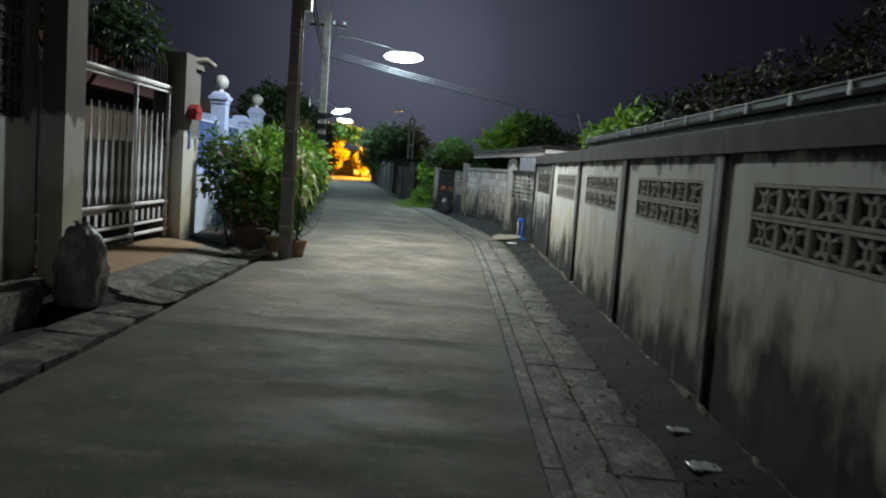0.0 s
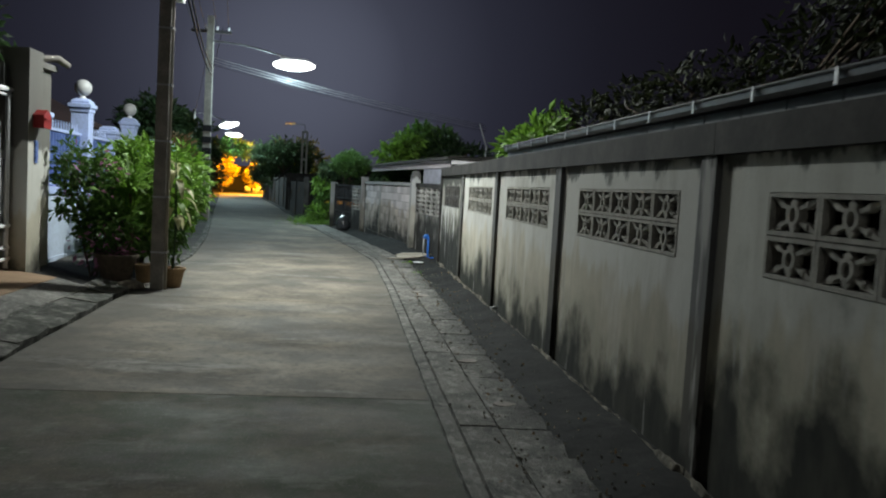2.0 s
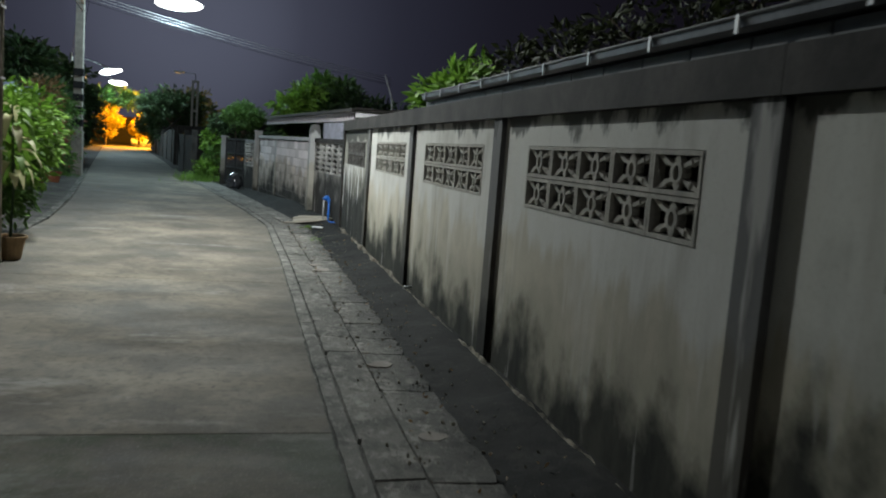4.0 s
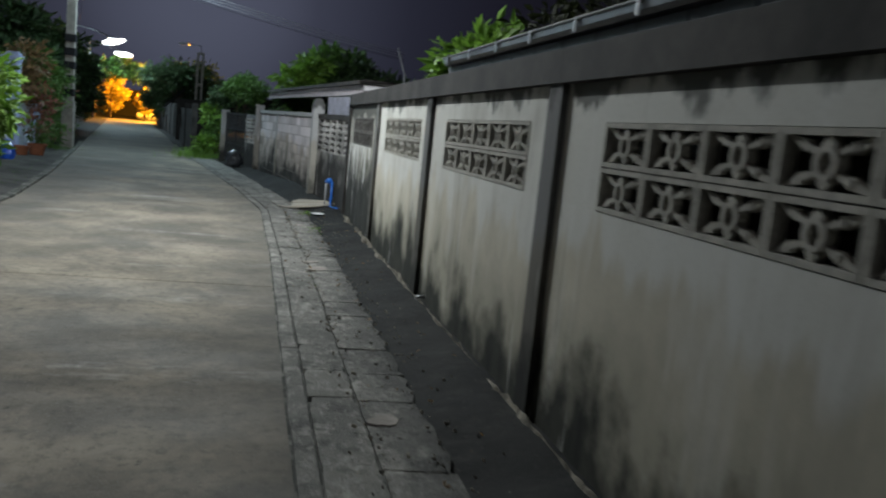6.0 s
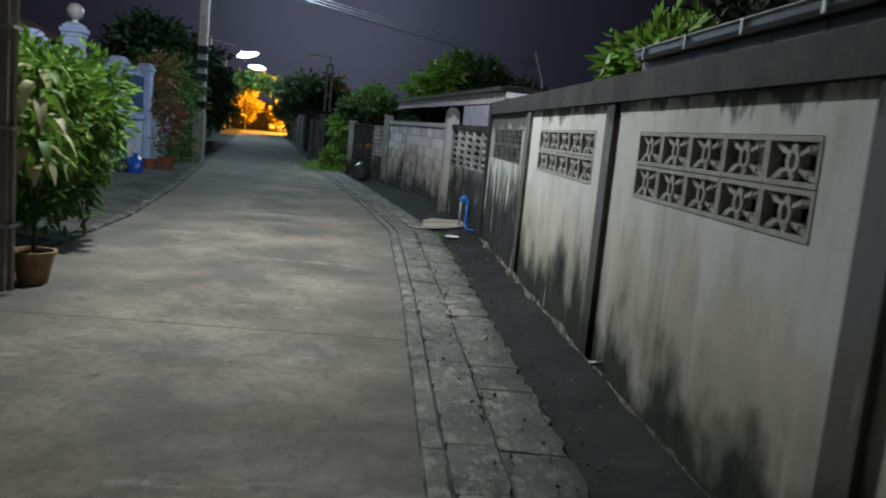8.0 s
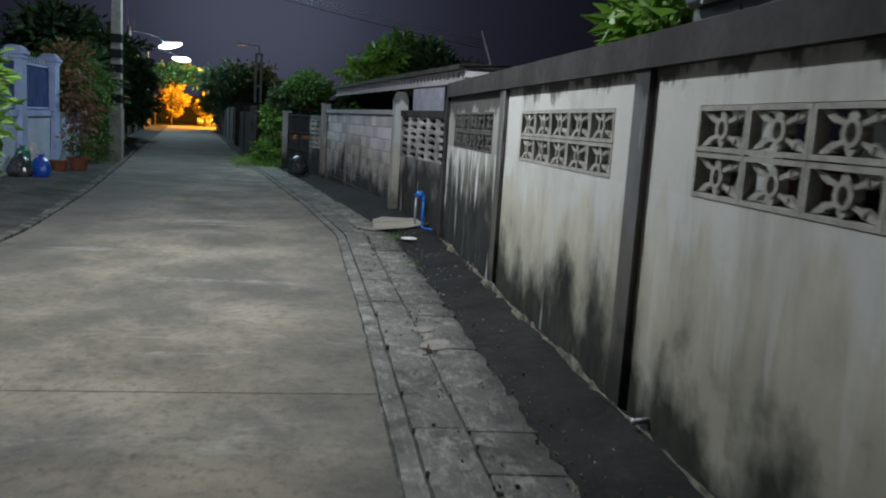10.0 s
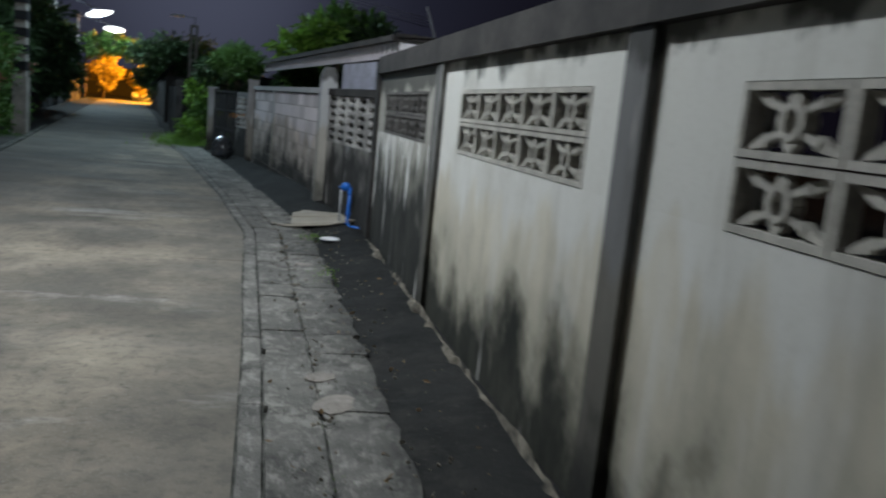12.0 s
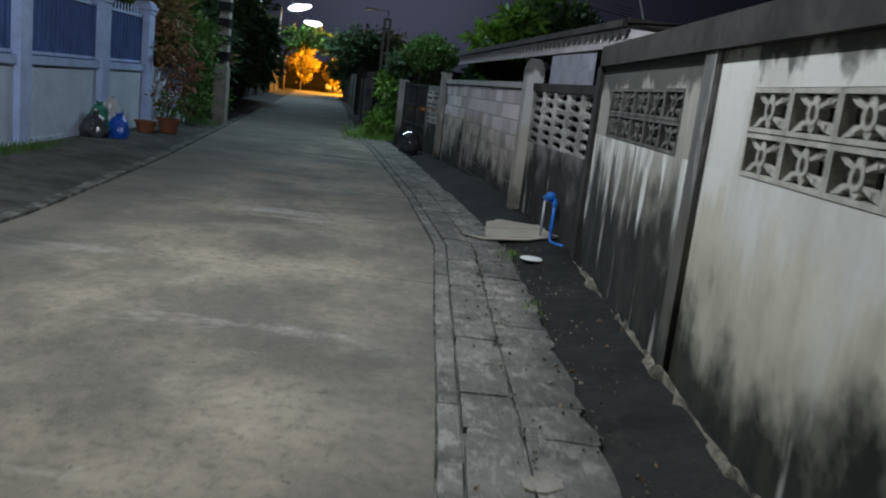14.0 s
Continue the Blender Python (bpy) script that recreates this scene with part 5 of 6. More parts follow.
tagged(part("verge", bm, VERGE, smooth=True), "dirty grey cement verge along the blue fence", "pavement", kind="structure")

blue_house = thing("blue_house", "dark house behind the blue fence under a red-brown hipped roof", "house")
bm = bmesh.new()
box(bm, -13, -7.6, 14.5, 26, -0.1, 2.7)
part("wall", bm, BARK, blue_house)
bm = bmesh.new()
base = [(-13.8, 13.8, 2.7), (-6.9, 13.8, 2.7), (-6.9, 26.7, 2.7), (-13.8, 26.7, 2.7)]
vs = [bm.verts.new(v) for v in base]
r1, r2 = bm.verts.new((-10.3, 17, 4.6)), bm.verts.new((-10.3, 23.5, 4.6))
for f in ((vs[0], vs[1], r1), (vs[1], vs[2], r2, r1), (vs[2], vs[3], r2), (vs[3], vs[0], r1, r2), (vs[3], vs[2], vs[1], vs[0])):
    bm.faces.new(f)
part("roof", bm, ROOF_RED, blue_house)

trash_bag("dark grey rubbish bag leaning at the blue fence", (-5.16, 24.35, 0.03), 0.24, 0.38, SMOKE_BAG, 12)
trash_bag("green plastic rubbish bag on the pile by the fence", (-5.2, 24.62, 0.03), 0.2, 0.52, GREEN_BAG, 15)
trash_bag("small clear plastic bag on the pile by the fence", (-5.1, 24.85, 0.03), 0.17, 0.62, CLEAR_BAG, 18)
trash_bag("bright blue plastic rubbish bag by the fence", (-4.9, 24.7, 0.03), 0.19, 0.36, BLUE_BAG, 21)


# ---- plants ----
def clay_pot(place, r, h, mat=None):
    ob = thing("plant_pot", "weathered clay plant pot standing beside the lane", "plant pot", place)
    bm = bmesh.new()
    turned(bm, [(r * 0.68, 0), (r * 0.95, h * 0.86), (r * 1.06, h * 0.87), (r * 1.08, h), (r * 0.93, h), (r * 0.9, h * 0.9)], 20)
    part("pot", bm, mat or CLAY, ob, smooth=False)
    bm = bmesh.new()
    turned(bm, [(r * 0.88, h * 0.85), (r * 0.86, h * 0.9)], 16)
    part("potting_soil", bm, SOIL, ob)
    return ob


def shrub(name, label, category, base, clumps, mats, seed, size=0.07, stem=0.02, stems=5, long=1.8, droop=0.3):
    """Stems from a base and clumps of leaves: (x, y, z, radius, count, material index)."""
    rg = random.Random(seed)
    ob = thing(name, label, category, base)
    bm = bmesh.new()
    for i in range(stems):
        c = clumps[i % len(clumps)]
        end = Vector(c[:3]) + Vector((rg.gauss(0, 0.1), rg.gauss(0, 0.1), rg.gauss(0, 0.1)))
        start = Vector((rg.gauss(0, 0.06), rg.gauss(0, 0.06), 0))
        mid = start.lerp(end, 0.5) + Vector((rg.gauss(0, 0.08), rg.gauss(0, 0.08), 0.05))
        tube(bm, [start, mid, end], [stem, stem * 0.7, stem * 0.3], 6)
    part("stems", bm, BARK, ob, smooth=True)
    bm = bmesh.new()
    for x, y, z, r, count, mi in clumps:
        leaves(bm, (x, y, z), r, count, size, rg, droop, long, 0.9, 0.35, mi)
    part("foliage", bm, mats, ob)
    return ob


def tree(name, label, base, height, crown, mats, seed, size=0.12, trunk=0.14, category="tree"):
    """A tapered trunk, limbs to each clump and a crown of leaf clumps, all relative to the base."""
    rg = random.Random(seed)
    ob = thing(name, label, category, base)
    bm = bmesh.new()
    fork = Vector((rg.gauss(0, 0.1), rg.gauss(0, 0.1), height * 0.5))
    tube(bm, [(0, 0, -0.1), fork * 0.5 + Vector((0.05, 0, 0)), fork], [trunk * 1.2, trunk, trunk * 0.75], 9)
    for x, y, z, r, count, mi in crown:
        end = Vector((x, y, z))
        mid = fork.lerp(end, 0.5) + Vector((rg.gauss(0, 0.1), rg.gauss(0, 0.1), 0.15))
        tube(bm, [fork * 0.97, mid, end], [trunk * 0.5, trunk * 0.3, trunk * 0.1], 6)
        for _ in range(3):
            tip = end + Vector((rg.gauss(0, r * 0.5), rg.gauss(0, r * 0.5), rg.gauss(0, r * 0.4)))
            tube(bm, [mid, mid.lerp(tip, 0.6) + Vector((0, 0, 0.05)), tip], [trunk * 0.22, trunk * 0.12, trunk * 0.04], 5)
    part("trunk", bm, BARK, ob, smooth=True)
    bm = bmesh.new()
    for x, y, z, r, count, mi in crown:
        leaves(bm, (x, y, z), r, count, size, rg, 0.35, 1.9, 0.8, 0.3, mi)
    part("crown", bm, mats, ob)
    return ob


# shrubs by the first pole
shrub("green_shrub", "dense bright green shrub beside the utility pole", "shrub", (-3.25, 14.7, 0.03),
      [(0, 0, 1.45, 0.62, 1500, 0), (0.25, -0.5, 1.15, 0.5, 900, 0), (0.3, 0.6, 1.25, 0.6, 1200, 0), (0.15, 0.9, 0.7, 0.5, 700, 1), (-0.2, -0.5, 0.75, 0.5, 700, 1), (0.2, 0.1, 0.6, 0.45, 500, 1), (-0.1, 0.3, 1.8, 0.35, 500, 0), (0.55, 0.4, 1.3, 0.42, 700, 0), (0.5, 0.8, 1.65, 0.38, 500, 0), (0.5, -0.2, 1.6, 0.35, 450, 0)],
      [LEAF_BRIGHT, LEAF], 31, 0.075)
shrub("flowering_shrub", "dark green shrub with small pink flowers by the gate", "shrub", (-3.7, 13.75, 0.05),
      [(0, 0, 1.2, 0.5, 900, 0), (0.25, -0.3, 0.8, 0.42, 600, 0), (-0.1, -0.2, 1.55, 0.4, 500, 0), (0.35, 0.1, 0.5, 0.4, 400, 0), (0.3, -0.35, 0.45, 0.42, 70, 1), (0.05, -0.2, 1.45, 0.45, 70, 1), (0.4, -0.2, 0.3, 0.3, 60, 1)],
      [LEAF, FLOWER_PINK], 32, 0.06)
fern = thing("palm_shrub", "arching fern-like palm shrub by the pole", "shrub", (-3.3, 13.9, 0.05))
rg = random.Random(40)
bm = bmesh.new()
for _ in range(26):
    az, lean, ln = rg.random() * 6.28, rg.uniform(0.25, 0.8), rg.uniform(0.9, 1.35)
    d = Vector((math.cos(az), math.sin(az), 0))
    root = Vector((rg.gauss(0, 0.15), rg.gauss(0, 0.15), rg.uniform(0.55, 0.95)))
    for k in range(2, 15):
        u = k / 14
        p = root + d * ln * lean * u + Vector((0, 0, ln * (u * 0.95 - 0.75 * lean * u * u)))
        for s in (-1, 1):
            side = Vector((-d.y, d.x, 0)) * s
            tip = p + side * 0.2 * (1.1 - u * 0.6) + d * 0.08 - Vector((0, 0, 0.06))
            q = d * 0.018
            bm.faces.new([bm.verts.new(v) for v in (p - q, p + q, tip)])
part("fronds", bm, LEAF_BRIGHT, fern)
bm = bmesh.new()
for i in range(5):
    tube(bm, [(rg.gauss(0, 0.06), rg.gauss(0, 0.06), -0.02), (rg.gauss(0, 0.12), rg.gauss(0, 0.12), 0.9)], [0.03, 0.02], 7)
part("canes", bm, BARK, fern)
clay_pot((-2.45, 13.34, 0.0), 0.17, 0.27)
dumb = thing("variegated_plant", "potted plant with large cream and green leaves", "plant", (-2.45, 13.34, 0.24))
bm = bmesh.new()
tube(bm, [(0, 0, 0), (0.03, -0.02, 0.6), (0.0, 0.0, 1.5)], [0.02, 0.017, 0.01], 8)
part("stalk", bm, LEAF_DARK, dumb)
for i in range(34):
    bm = bmesh.new()
    az, z = i * 2.4 - 1.2, 0.72 + i * 0.025
    d, s = Vector((math.cos(az), math.sin(az), 0)), Vector((-math.sin(az), math.cos(az), 0))
    ln, fall = 0.22 + 0.16 * rg.random(), rg.uniform(0.2, 0.5)
    rows = []
    for k in range(6):
        u = k / 5
        p = Vector((0, 0, z)) + d * (0.06 + ln * (u - 0.25 * u * u)) + Vector((0, 0, 0.14 * u - fall * u * u))
        w = 0.046 * math.sin(math.pi * min(1, u * 0.92 + 0.06)) + 0.004
        rows.append([bm.verts.new(p - s * w + Vector((0, 0, 0.02))), bm.verts.new(p), bm.verts.new(p + s * w + Vector((0, 0, 0.02)))])
    for a, b in zip(rows, rows[1:]):
        bm.faces.new((a[0], a[1], b[1], b[0]))
        bm.faces.new((a[1], a[2], b[2], b[1]))
    part("leaf", bm, LEAF_CREAM if i % 5 < 2 else LEAF_BRIGHT, dumb, smooth=True)
clay_pot((-3.2, 13.3, 0.07), 0.28, 0.36, BARK)
clay_pot((-2.86, 13.45, 0.03), 0.14, 0.26)
spiky = thing("dracaena", "spiky dracaena with arching narrow leaves by the pole", "plant", (-3.15, 13.65, 0.05))
bm = bmesh.new()
tube(bm, [(0, 0, -0.02), (0.05, 0.02, 0.6), (0.0, 0.05, 1.25)], [0.035, 0.03, 0.025], 8)
part("cane", bm, BARK, spiky, smooth=True)
bm = bmesh.new()
blades(bm, (0, 0.05, 1.2), 70, 0.75, 0.035, random.Random(44), 0.95, 0.75, 6)
blades(bm, (0.02, 0.0, 0.85), 40, 0.6, 0.035, random.Random(45), 1.0, 0.8, 6)
part("leaf_crown", bm, LEAF_BRIGHT, spiky)
bm = bmesh.new()
bmesh.ops.create_icosphere(bm, subdivisions=3, radius=0.15)
for v in bm.verts:
    v.co = Vector((v.co.x * 1.2, v.co.y, max(-0.02, v.co.z * 0.55))) * (1 + 0.2 * noise.noise(v.co * 8))
ob = part("stone", bm, SKIRT, smooth=True)
ob.location = (-2.88, 12.85, 0.05)
tagged(ob, "pale rounded stone lying at the foot of the pole", "stone")
shrub("green_shrub", "low green shrub along the blue fence", "shrub", (-4.1, 17.6, 0.03),
      [(0, -0.6, 0.7, 0.45, 500, 0), (0.0, -0.1, 0.5, 0.4, 400, 1), (0.15, -1.1, 1.0, 0.5, 500, 0)], [LEAF_BRIGHT, LEAF], 33, 0.075)
tree("dark_tree", "dark leafy tree overhanging the gate", (-5.4, 11.4, 0), 3.6,
     [(0.3, 0, 3.5, 0.7, 900, 0), (0.7, 0.5, 3.2, 0.5, 500, 0), (-0.6, -1.2, 3.6, 0.8, 800, 0), (0.5, -1.6, 3.3, 0.5, 500, 0)], [LEAF_DARK], 50, 0.08, 0.1)

# flowering shrub by the second pole
shrub("bougainvillea", "sprawling bougainvillea with reddish orange bracts by the pole", "shrub", (-5.75, 29.0, 0.03),
      [(0, 0, 2.0, 0.8, 1300, 0), (0.3, 1.2, 1.9, 0.7, 900, 0), (0.1, -0.9, 1.8, 0.6, 700, 1), (0.0, 0.2, 1.5, 0.7, 500, 2), (0.45, -0.2, 1.2, 0.5, 350, 2), (0.2, 1.4, 1.3, 0.55, 500, 0), (0.5, 0.8, 0.5, 0.45, 400, 0), (0.3, -0.5, 2.4, 0.5, 500, 1)],
      [LEAF, DRY_LEAF, FLOWER_RED], 34, 0.08, 0.03, 8)
shrub("potted_flowers", "low potted flowers with red blooms by the fence", "plant", (-4.85, 27.1, 0.22),
      [(0, 0, 0.35, 0.28, 220, 0), (0.1, 0.25, 0.4, 0.3, 90, 1), (-0.1, -0.2, 0.5, 0.25, 60, 1)], [LEAF, FLOWER_RED], 35, 0.05, 0.01)
clay_pot((-4.85, 27.1, 0.0), 0.22, 0.3, TERRACOTTA)
clay_pot((-5.05, 26.4, 0.02), 0.2, 0.24, TERRACOTTA)
shrub("green_shrub", "dark green shrub around the pole foot", "shrub", (-6.1, 32.9, 0.03),
      [(0, 0, 0.8, 0.6, 700, 0), (0.4, 0.4, 0.5, 0.45, 400, 0), (0.0, 0.3, 1.8, 0.7, 800, 0), (0.35, 0.3, 1.5, 0.5, 250, 1)], [LEAF, FLOWER_RED], 36, 0.09)

# trees behind the walls
tree("leafy_tree", "light green leafy tree rising behind the gutter", (2.85, 13.9, 0), 2.4,
     [(0, 0, 2.4, 0.38, 300, 0), (-0.4, -0.5, 2.28, 0.32, 220, 0), (0.25, 0.5, 2.5, 0.36, 300, 0), (0.5, 1.1, 2.65, 0.4, 300, 0)], [LEAF_BRIGHT], 51, 0.1, 0.07)
# lamplit left side painted by brighter leaf clumps, darker ones to the right
tree("big_tree", "broad green tree behind the carport roof", (2.4, 29.0, 0), 2.8,
     [(-0.3, 0, 2.95, 0.6, 700, 0), (-0.95, -0.4, 2.6, 0.5, 520, 2), (-0.55, -0.5, 2.95, 0.42, 380, 2), (0.7, -0.2, 2.85, 0.7, 600, 1), (1.7, 0.3, 2.6, 0.7, 450, 1), (0.0, 0.4, 3.4, 0.45, 350, 0), (0.6, 0.4, 3.3, 0.4, 300, 0), (2.8, 0.8, 2.4, 0.7, 400, 1)], [LEAF, LEAF_DARK, LEAF_BRIGHT], 52, 0.13, 0.14)
tree("round_tree", "clipped round green tree behind the yard gate", (0.0, 32.0, 0), 1.9,
     [(0.05, 0, 2.5, 0.4, 1300, 0), (0.4, -0.1, 2.3, 0.38, 1100, 0), (-0.3, -0.1, 2.3, 0.38, 1100, 0), (0.05, -0.3, 2.2, 0.45, 1100, 0), (0.1, 0, 1.75, 0.45, 500, 1)], [LEAF, LEAF_DARK], 53, 0.06, 0.07)
shrub("tall_shrub", "tall unkempt green shrub at the lane's edge", "shrub", (-0.85, 33.2, 0.0),
      [(0, 0, 0.9, 0.36, 500, 0), (-0.15, 0.2, 1.4, 0.36, 500, 1), (0.1, 0.3, 1.85, 0.33, 400, 2), (-0.3, -0.2, 0.4, 0.36, 450, 1), (0.0, 0.1, 2.15, 0.2, 150, 2)], [LEAF, LEAF_BRIGHT, LEAF_DARK], 54, 0.09, 0.03)
shrub("yard_shrub", "green leafy shrub showing above the block wall", "shrub", (1.75, 25.6, 0.0),
      [(-0.3, 0.6, 1.85, 0.34, 420, 0), (0.1, -0.3, 1.8, 0.36, 420, 0), (0.2, -1.2, 1.75, 0.34, 380, 1), (-0.4, 1.4, 1.9, 0.32, 350, 1)], [LEAF, LEAF_DARK], 57, 0.08, 0.03)
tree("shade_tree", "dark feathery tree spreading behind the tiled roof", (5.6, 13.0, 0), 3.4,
     [(-1.9, 1.2, 2.75, 0.5, 420, 0), (-1.3, 0.9, 2.95, 0.6, 520, 0), (-0.6, 0.6, 3.1, 0.75, 620, 0), (0.1, 0.0, 3.3, 0.9, 620, 0), (0.5, -1.2, 3.6, 1.0, 620, 0), (0.6, -2.4, 4.2, 1.1, 620, 0), (-0.3, -1.5, 2.8, 0.8, 520, 0), (0.8, -3.6, 3.4, 1.0, 520, 0)], [LEAF_DIM], 61, 0.085, 0.15)
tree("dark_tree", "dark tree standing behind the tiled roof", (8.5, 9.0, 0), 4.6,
     [(0, 0, 4.6, 1.3, 700, 0), (-1.2, 1.5, 4.0, 1.1, 500, 0), (0.4, -2, 4.4, 1.3, 600, 0), (-0.5, 3, 4.4, 1.2, 500, 0)], [LEAF_DIM], 55, 0.2, 0.2)

# dark trees down the lane
for i, (x, y, h, r) in enumerate(((-8.0, 36.5, 4.2, 1.7), (-9.3, 42.5, 4.8, 1.9), (-9.0, 49, 4.4, 1.8), (-10.8, 55, 5.0, 2.0), (-12.6, 64, 5.2, 2.2), (-14.5, 71, 4.6, 2.0))):
    tree("dark_tree", "dark leafy roadside tree far down the lane", (x, y, 0), h,
         [(0, 0, h * 0.85, r * 0.75, 700, 0), (r * 0.6, -0.6, h * 0.6, r * 0.55, 500, 0), (-r * 0.5, 0.8, h * 0.75, r * 0.6, 450, 0), (r * 0.45, 0.8, h * 0.35, r * 0.55, 500, 0), (0.3, -1.2, h * 0.3, r * 0.5, 400, 0)], [LEAF_DARK], 70 + i, 0.2, 0.17)
for i, (x, y, h, r) in enumerate(((-4.6, 62, 4.2, 1.7), (-3.8, 69, 4.6, 1.9), (-6.0, 74.5, 4.6, 1.7), (-6.2, 71.5, 2.6, 1.3), (2.8, 40.5, 2.6, 1.2))):
    tree("dark_tree", "dark leafy roadside tree far down the lane", (x, y, 0), h,
         [(0, 0, h * 0.85, r * 0.75, 700, 0), (-r * 0.8, -0.6, h * 0.8, r * 0.55, 500, 0), (r * 0.5, 0.8, h * 0.7, r * 0.6, 450, 0), (-r * 0.2, 0.8, h * 0.4, r * 0.5, 400, 0)], [LEAF_DARK], 80 + i, 0.2, 0.17)
tree("lamp_tree", "green tree crown lit from below by a street lamp", (-12.6, 78.3, 0), 6.0,
     [(0.8, -0.3, 4.2, 1.0, 500, 0), (2.2, 0, 4.4, 1.0, 500, 0), (3.2, 0.3, 4.1, 0.8, 400, 0)], [LEAF], 90, 0.22, 0.15)

# ---- orange-lit street at the end ----
for i, (x, y, h, r) in enumerate(((-12.3, 84.5, 4.2, 1.3), (-9.4, 85.0, 3.2, 0.9))):
    tree("street_tree", "leafy tree under an orange sodium lamp", (x, y, 0), h,
         [(0, 0, h * 0.62, r * 0.8, 700, 0), (-r * 0.55, 0.2, h * 0.5, r * 0.5, 350, 0), (r * 0.3, 0.1, h * 0.86, r * 0.5, 350, 0), (r * 0.75, 0, h * 0.55, r * 0.5, 350, 0), (r * 0.2, 0, h * 0.32, r * 0.45, 250, 0)], [LEAF_YELLOW], 95 + i, 0.16, 0.12)
# backdrop added so the depth behind the lit trees stays dark
far_backdrop = thing("far_backdrop", "long dark backdrop added across the orange-lit street", "wall")
for i in range(10):
    bm = bmesh.new()
    box(bm, -70 + i * 12, -70 + i * 12 + 11.96, 104, 104.2, -0.2, 3.0)
    part("wall_bay", bm, SHADE_DARK, far_backdrop)
bm = bmesh.new()
box(bm, -10.4, -8.6, 87.5, 88.2, 0, 0.75)
soften(bm, 0.05)
tagged(part("planter", bm, GATE_WALL), "low masonry planter beside the orange-lit street", "planter")
# run e is unseen, added to block the sodium lamp's spill
for side, (x0, y0, x1, y1) in {"a": (-1.75, 35.2, -3.0, 45.5), "b": (-3.1, 46.5, -7.5, 77), "c": (-6.9, 34.5, -11.8, 72), "d": (-12.0, 72.5, -13.2, 79), "e": (-7.35, 77.2, 9.0, 78.0)}.items():
    m, ln = along((x0, y0), (x1, y1))
    w = thing("lane_wall", "dark weathered wall bordering the far lane and blocking stray light", "wall")
    k = max(2, int(ln / 4))
    for i in range(k):
        bm = bmesh.new()
        box(bm, i * ln / k + 0.02, (i + 1) * ln / k - 0.02, -0.12, 0, -0.3, {"b": 1.75, "e": 3.0}.get(side, 1.55))
        part("wall_bay", bm, BEAM_GREY, w).matrix_basis = m
        bm = bmesh.new()
        box(bm, i * ln / k - 0.1, i * ln / k + 0.1, -0.16, 0.04, -0.3, {"b": 1.95, "e": 3.1}.get(side, 1.75))
        part("wall_post", bm, BEAM_GREY, w).matrix_basis = m
shed = thing("lean_to", "grey lean-to with a slanting zinc roof edge", "shed")
bm = bmesh.new()
box(bm, -3.35, -1.6, 47.2, 51, -0.1, 2.0)
part("wall", bm, BEAM_GREY, shed)
bm = bmesh.new()
vs = [bm.verts.new(v) for v in ((-3.95, 46.8, 1.5), (-3.05, 46.8, 2.45), (-3.05, 48, 2.45), (-3.95, 48, 1.5))]
bm.faces.new(vs)
bmesh.ops.solidify(bm, geom=bm.faces[:], thickness=0.06)
part("roof_sheet", bm, FASCIA, shed)
far_pole = thing("far_pole", "pale slotted concrete pole standing beyond the trees", "utility pole", (-2.8, 54, 0))
for x in (-0.14, 0.14):
    bm = bmesh.new()
    box(bm, x - 0.06, x + 0.06, -0.1, 0.1, -0.2, 4.7)
    part("leg", bm, VENT_GREY, far_pole)
for z in (0.5, 1.7, 2.9, 4.1, 4.6):
    bm = bmesh.new()
    box(bm, -0.08, 0.08, -0.08, 0.08, z, z + 0.12)
    part("web", bm, VENT_GREY, far_pole)
unlit = thing("unlit_lamp", "unlit street lamp head on a thin arm", "street lamp", (-4.0, 58, 0))
bm = bmesh.new()
prism(bm, [(-0.35, -0.1), (0.3, -0.08), (0.3, 0.08), (-0.35, 0.1)], 5.35, 5.47)
soften(bm, 0.03)
part("lamp_head", bm, STEEL_GREY, unlit)
bm = bmesh.new()
tube(bm, [(0.3, 0, 5.4), (1.0, -1, 5.3), (1.2, -4, 4.6)], 0.025, 6)
part("arm", bm, STEEL_DARK, unlit)
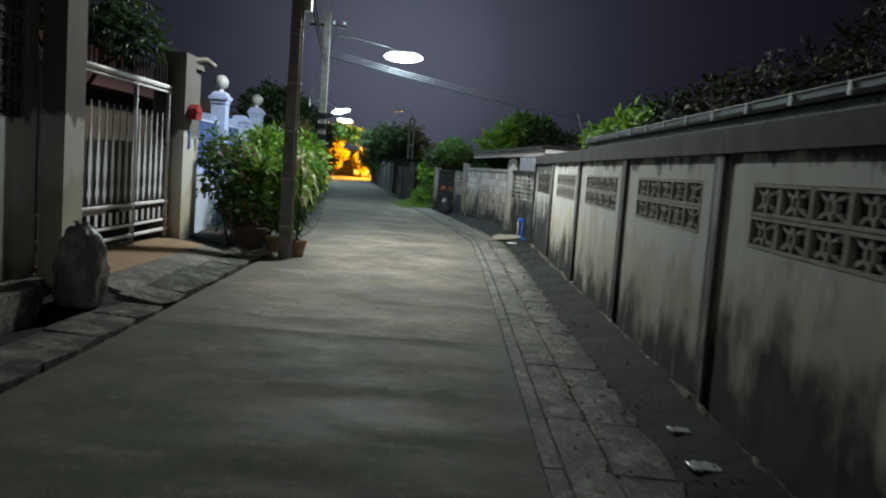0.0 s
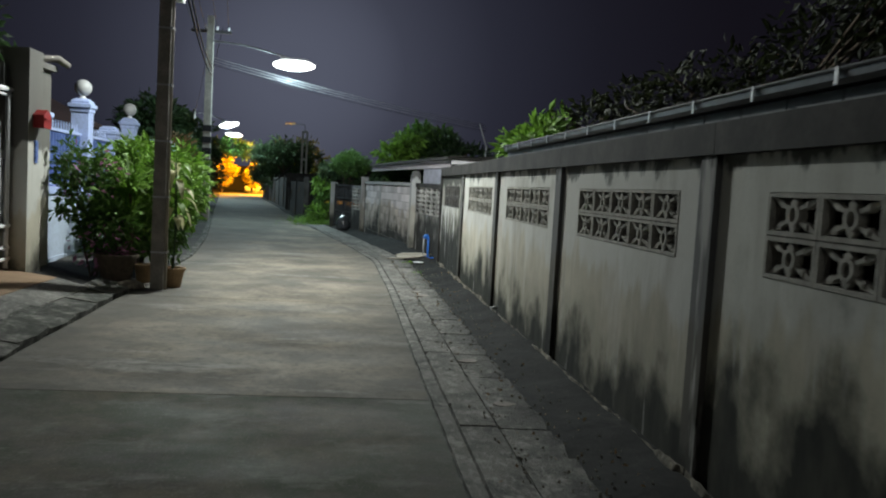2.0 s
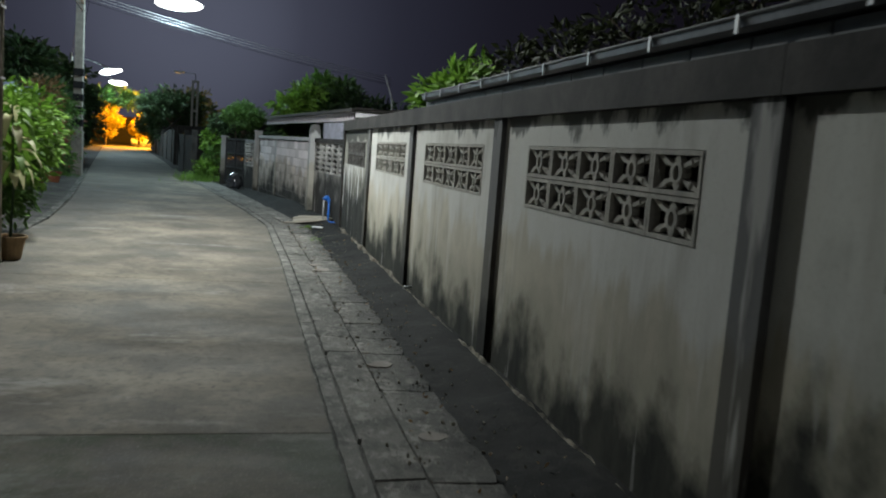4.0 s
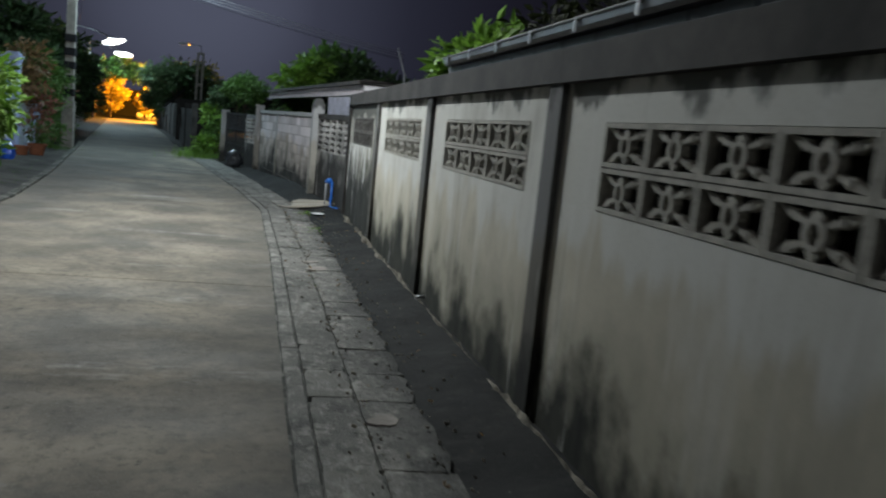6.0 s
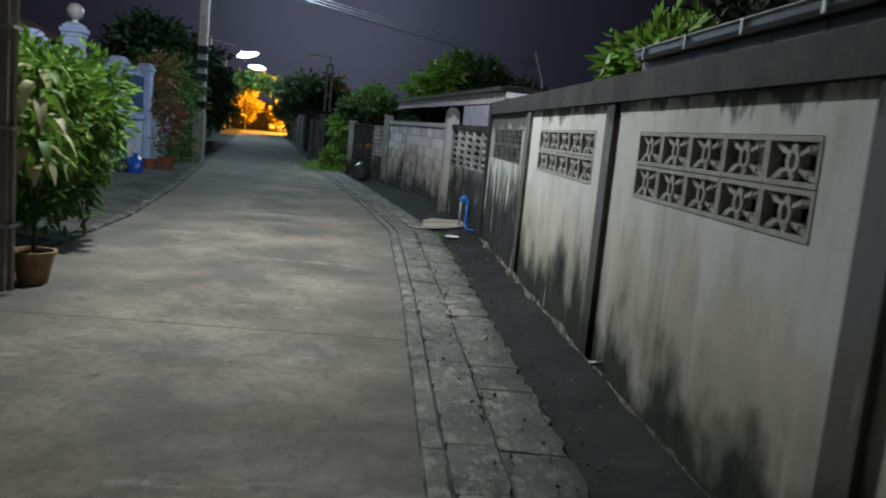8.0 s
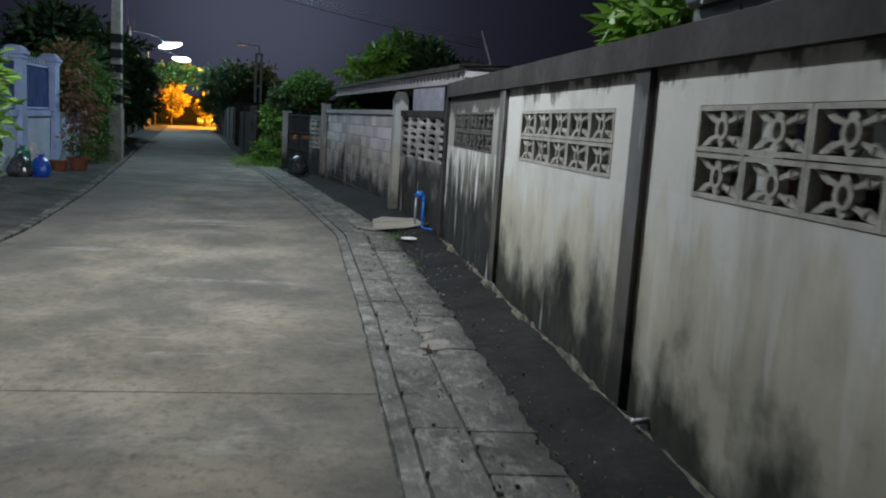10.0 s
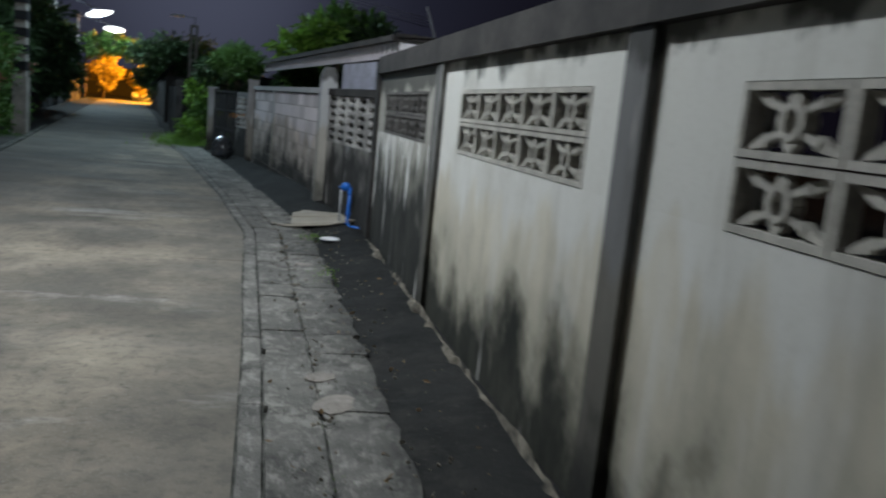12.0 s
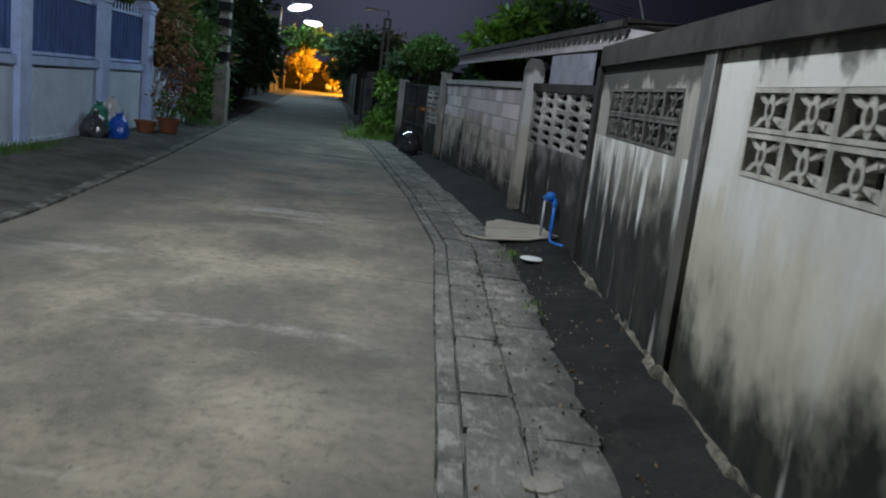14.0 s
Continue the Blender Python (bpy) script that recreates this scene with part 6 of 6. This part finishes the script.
mast = thing("antenna_mast", "thin leaning antenna mast above the carport roof", "antenna", (4.2, 27.0, 0))
bm = bmesh.new()
tube(bm, [(0, 0, 0), (0, 0, 3.0), (-0.25, 0, 3.7)], [0.03, 0.025, 0.02], 6)
part("mast", bm, STEEL_GREY, mast)

# ---- grass ----
def grass(label, spots, seed, mat):
    rg = random.Random(seed)
    bm = bmesh.new()
    for x, y, sx, sy, count, ln in spots:
        for _ in range(count):
            px, py = x + rg.gauss(0, sx), y + rg.gauss(0, sy)
            h = ln * rg.uniform(0.5, 1.2)
            a = rg.random() * 6.28
            d = Vector((math.cos(a), math.sin(a), 0)) * h * rg.uniform(0.2, 0.8)
            s = Vector((-math.sin(a), math.cos(a), 0)) * 0.004 * (1 + ln * 4)
            p = Vector((px, py, ground_height(px, py) - 0.01))
            b = [bm.verts.new(v) for v in (p - s, p + s, p + d * 0.4 + Vector((0, 0, h * 0.7)) + s * 0.6, p + d * 0.4 + Vector((0, 0, h * 0.7)) - s * 0.6)]
            e = bm.verts.new(p + d + Vector((0, 0, h)))
            bm.faces.new(b)
            bm.faces.new((b[3], b[2], e))
    tagged(part("grass", bm, mat), label, "grass", kind="stuff")


grass("tufts of grass between the drain covers", [(1.22, 16.4, 0.07, 0.22, 160, 0.06), (1.25, 18.4, 0.08, 0.12, 110, 0.06), (1.05, 12.4, 0.03, 0.3, 50, 0.04)], 1, LEAF_BRIGHT)
grass("rough grass growing at the lane's edge", [(-1.2, 33.2, 0.45, 0.8, 1400, 0.22), (-1.0, 34.2, 0.5, 0.7, 900, 0.3)], 2, LEAF_BRIGHT)
grass("rough dark grass by the blue fence", [(-4.95, 21.6, 0.1, 0.5, 350, 0.14), (-4.75, 19.0, 0.12, 0.8, 300, 0.1), (-5.3, 30.9, 0.25, 0.5, 400, 0.14), (-3.6, 17.5, 0.1, 0.3, 80, 0.06), (-3.75, 20.0, 0.16, 1.2, 220, 0.045), (-4.5, 22.5, 0.3, 1.5, 320, 0.05), (-3.95, 23.5, 0.06, 1.3, 120, 0.04)], 3, LEAF)
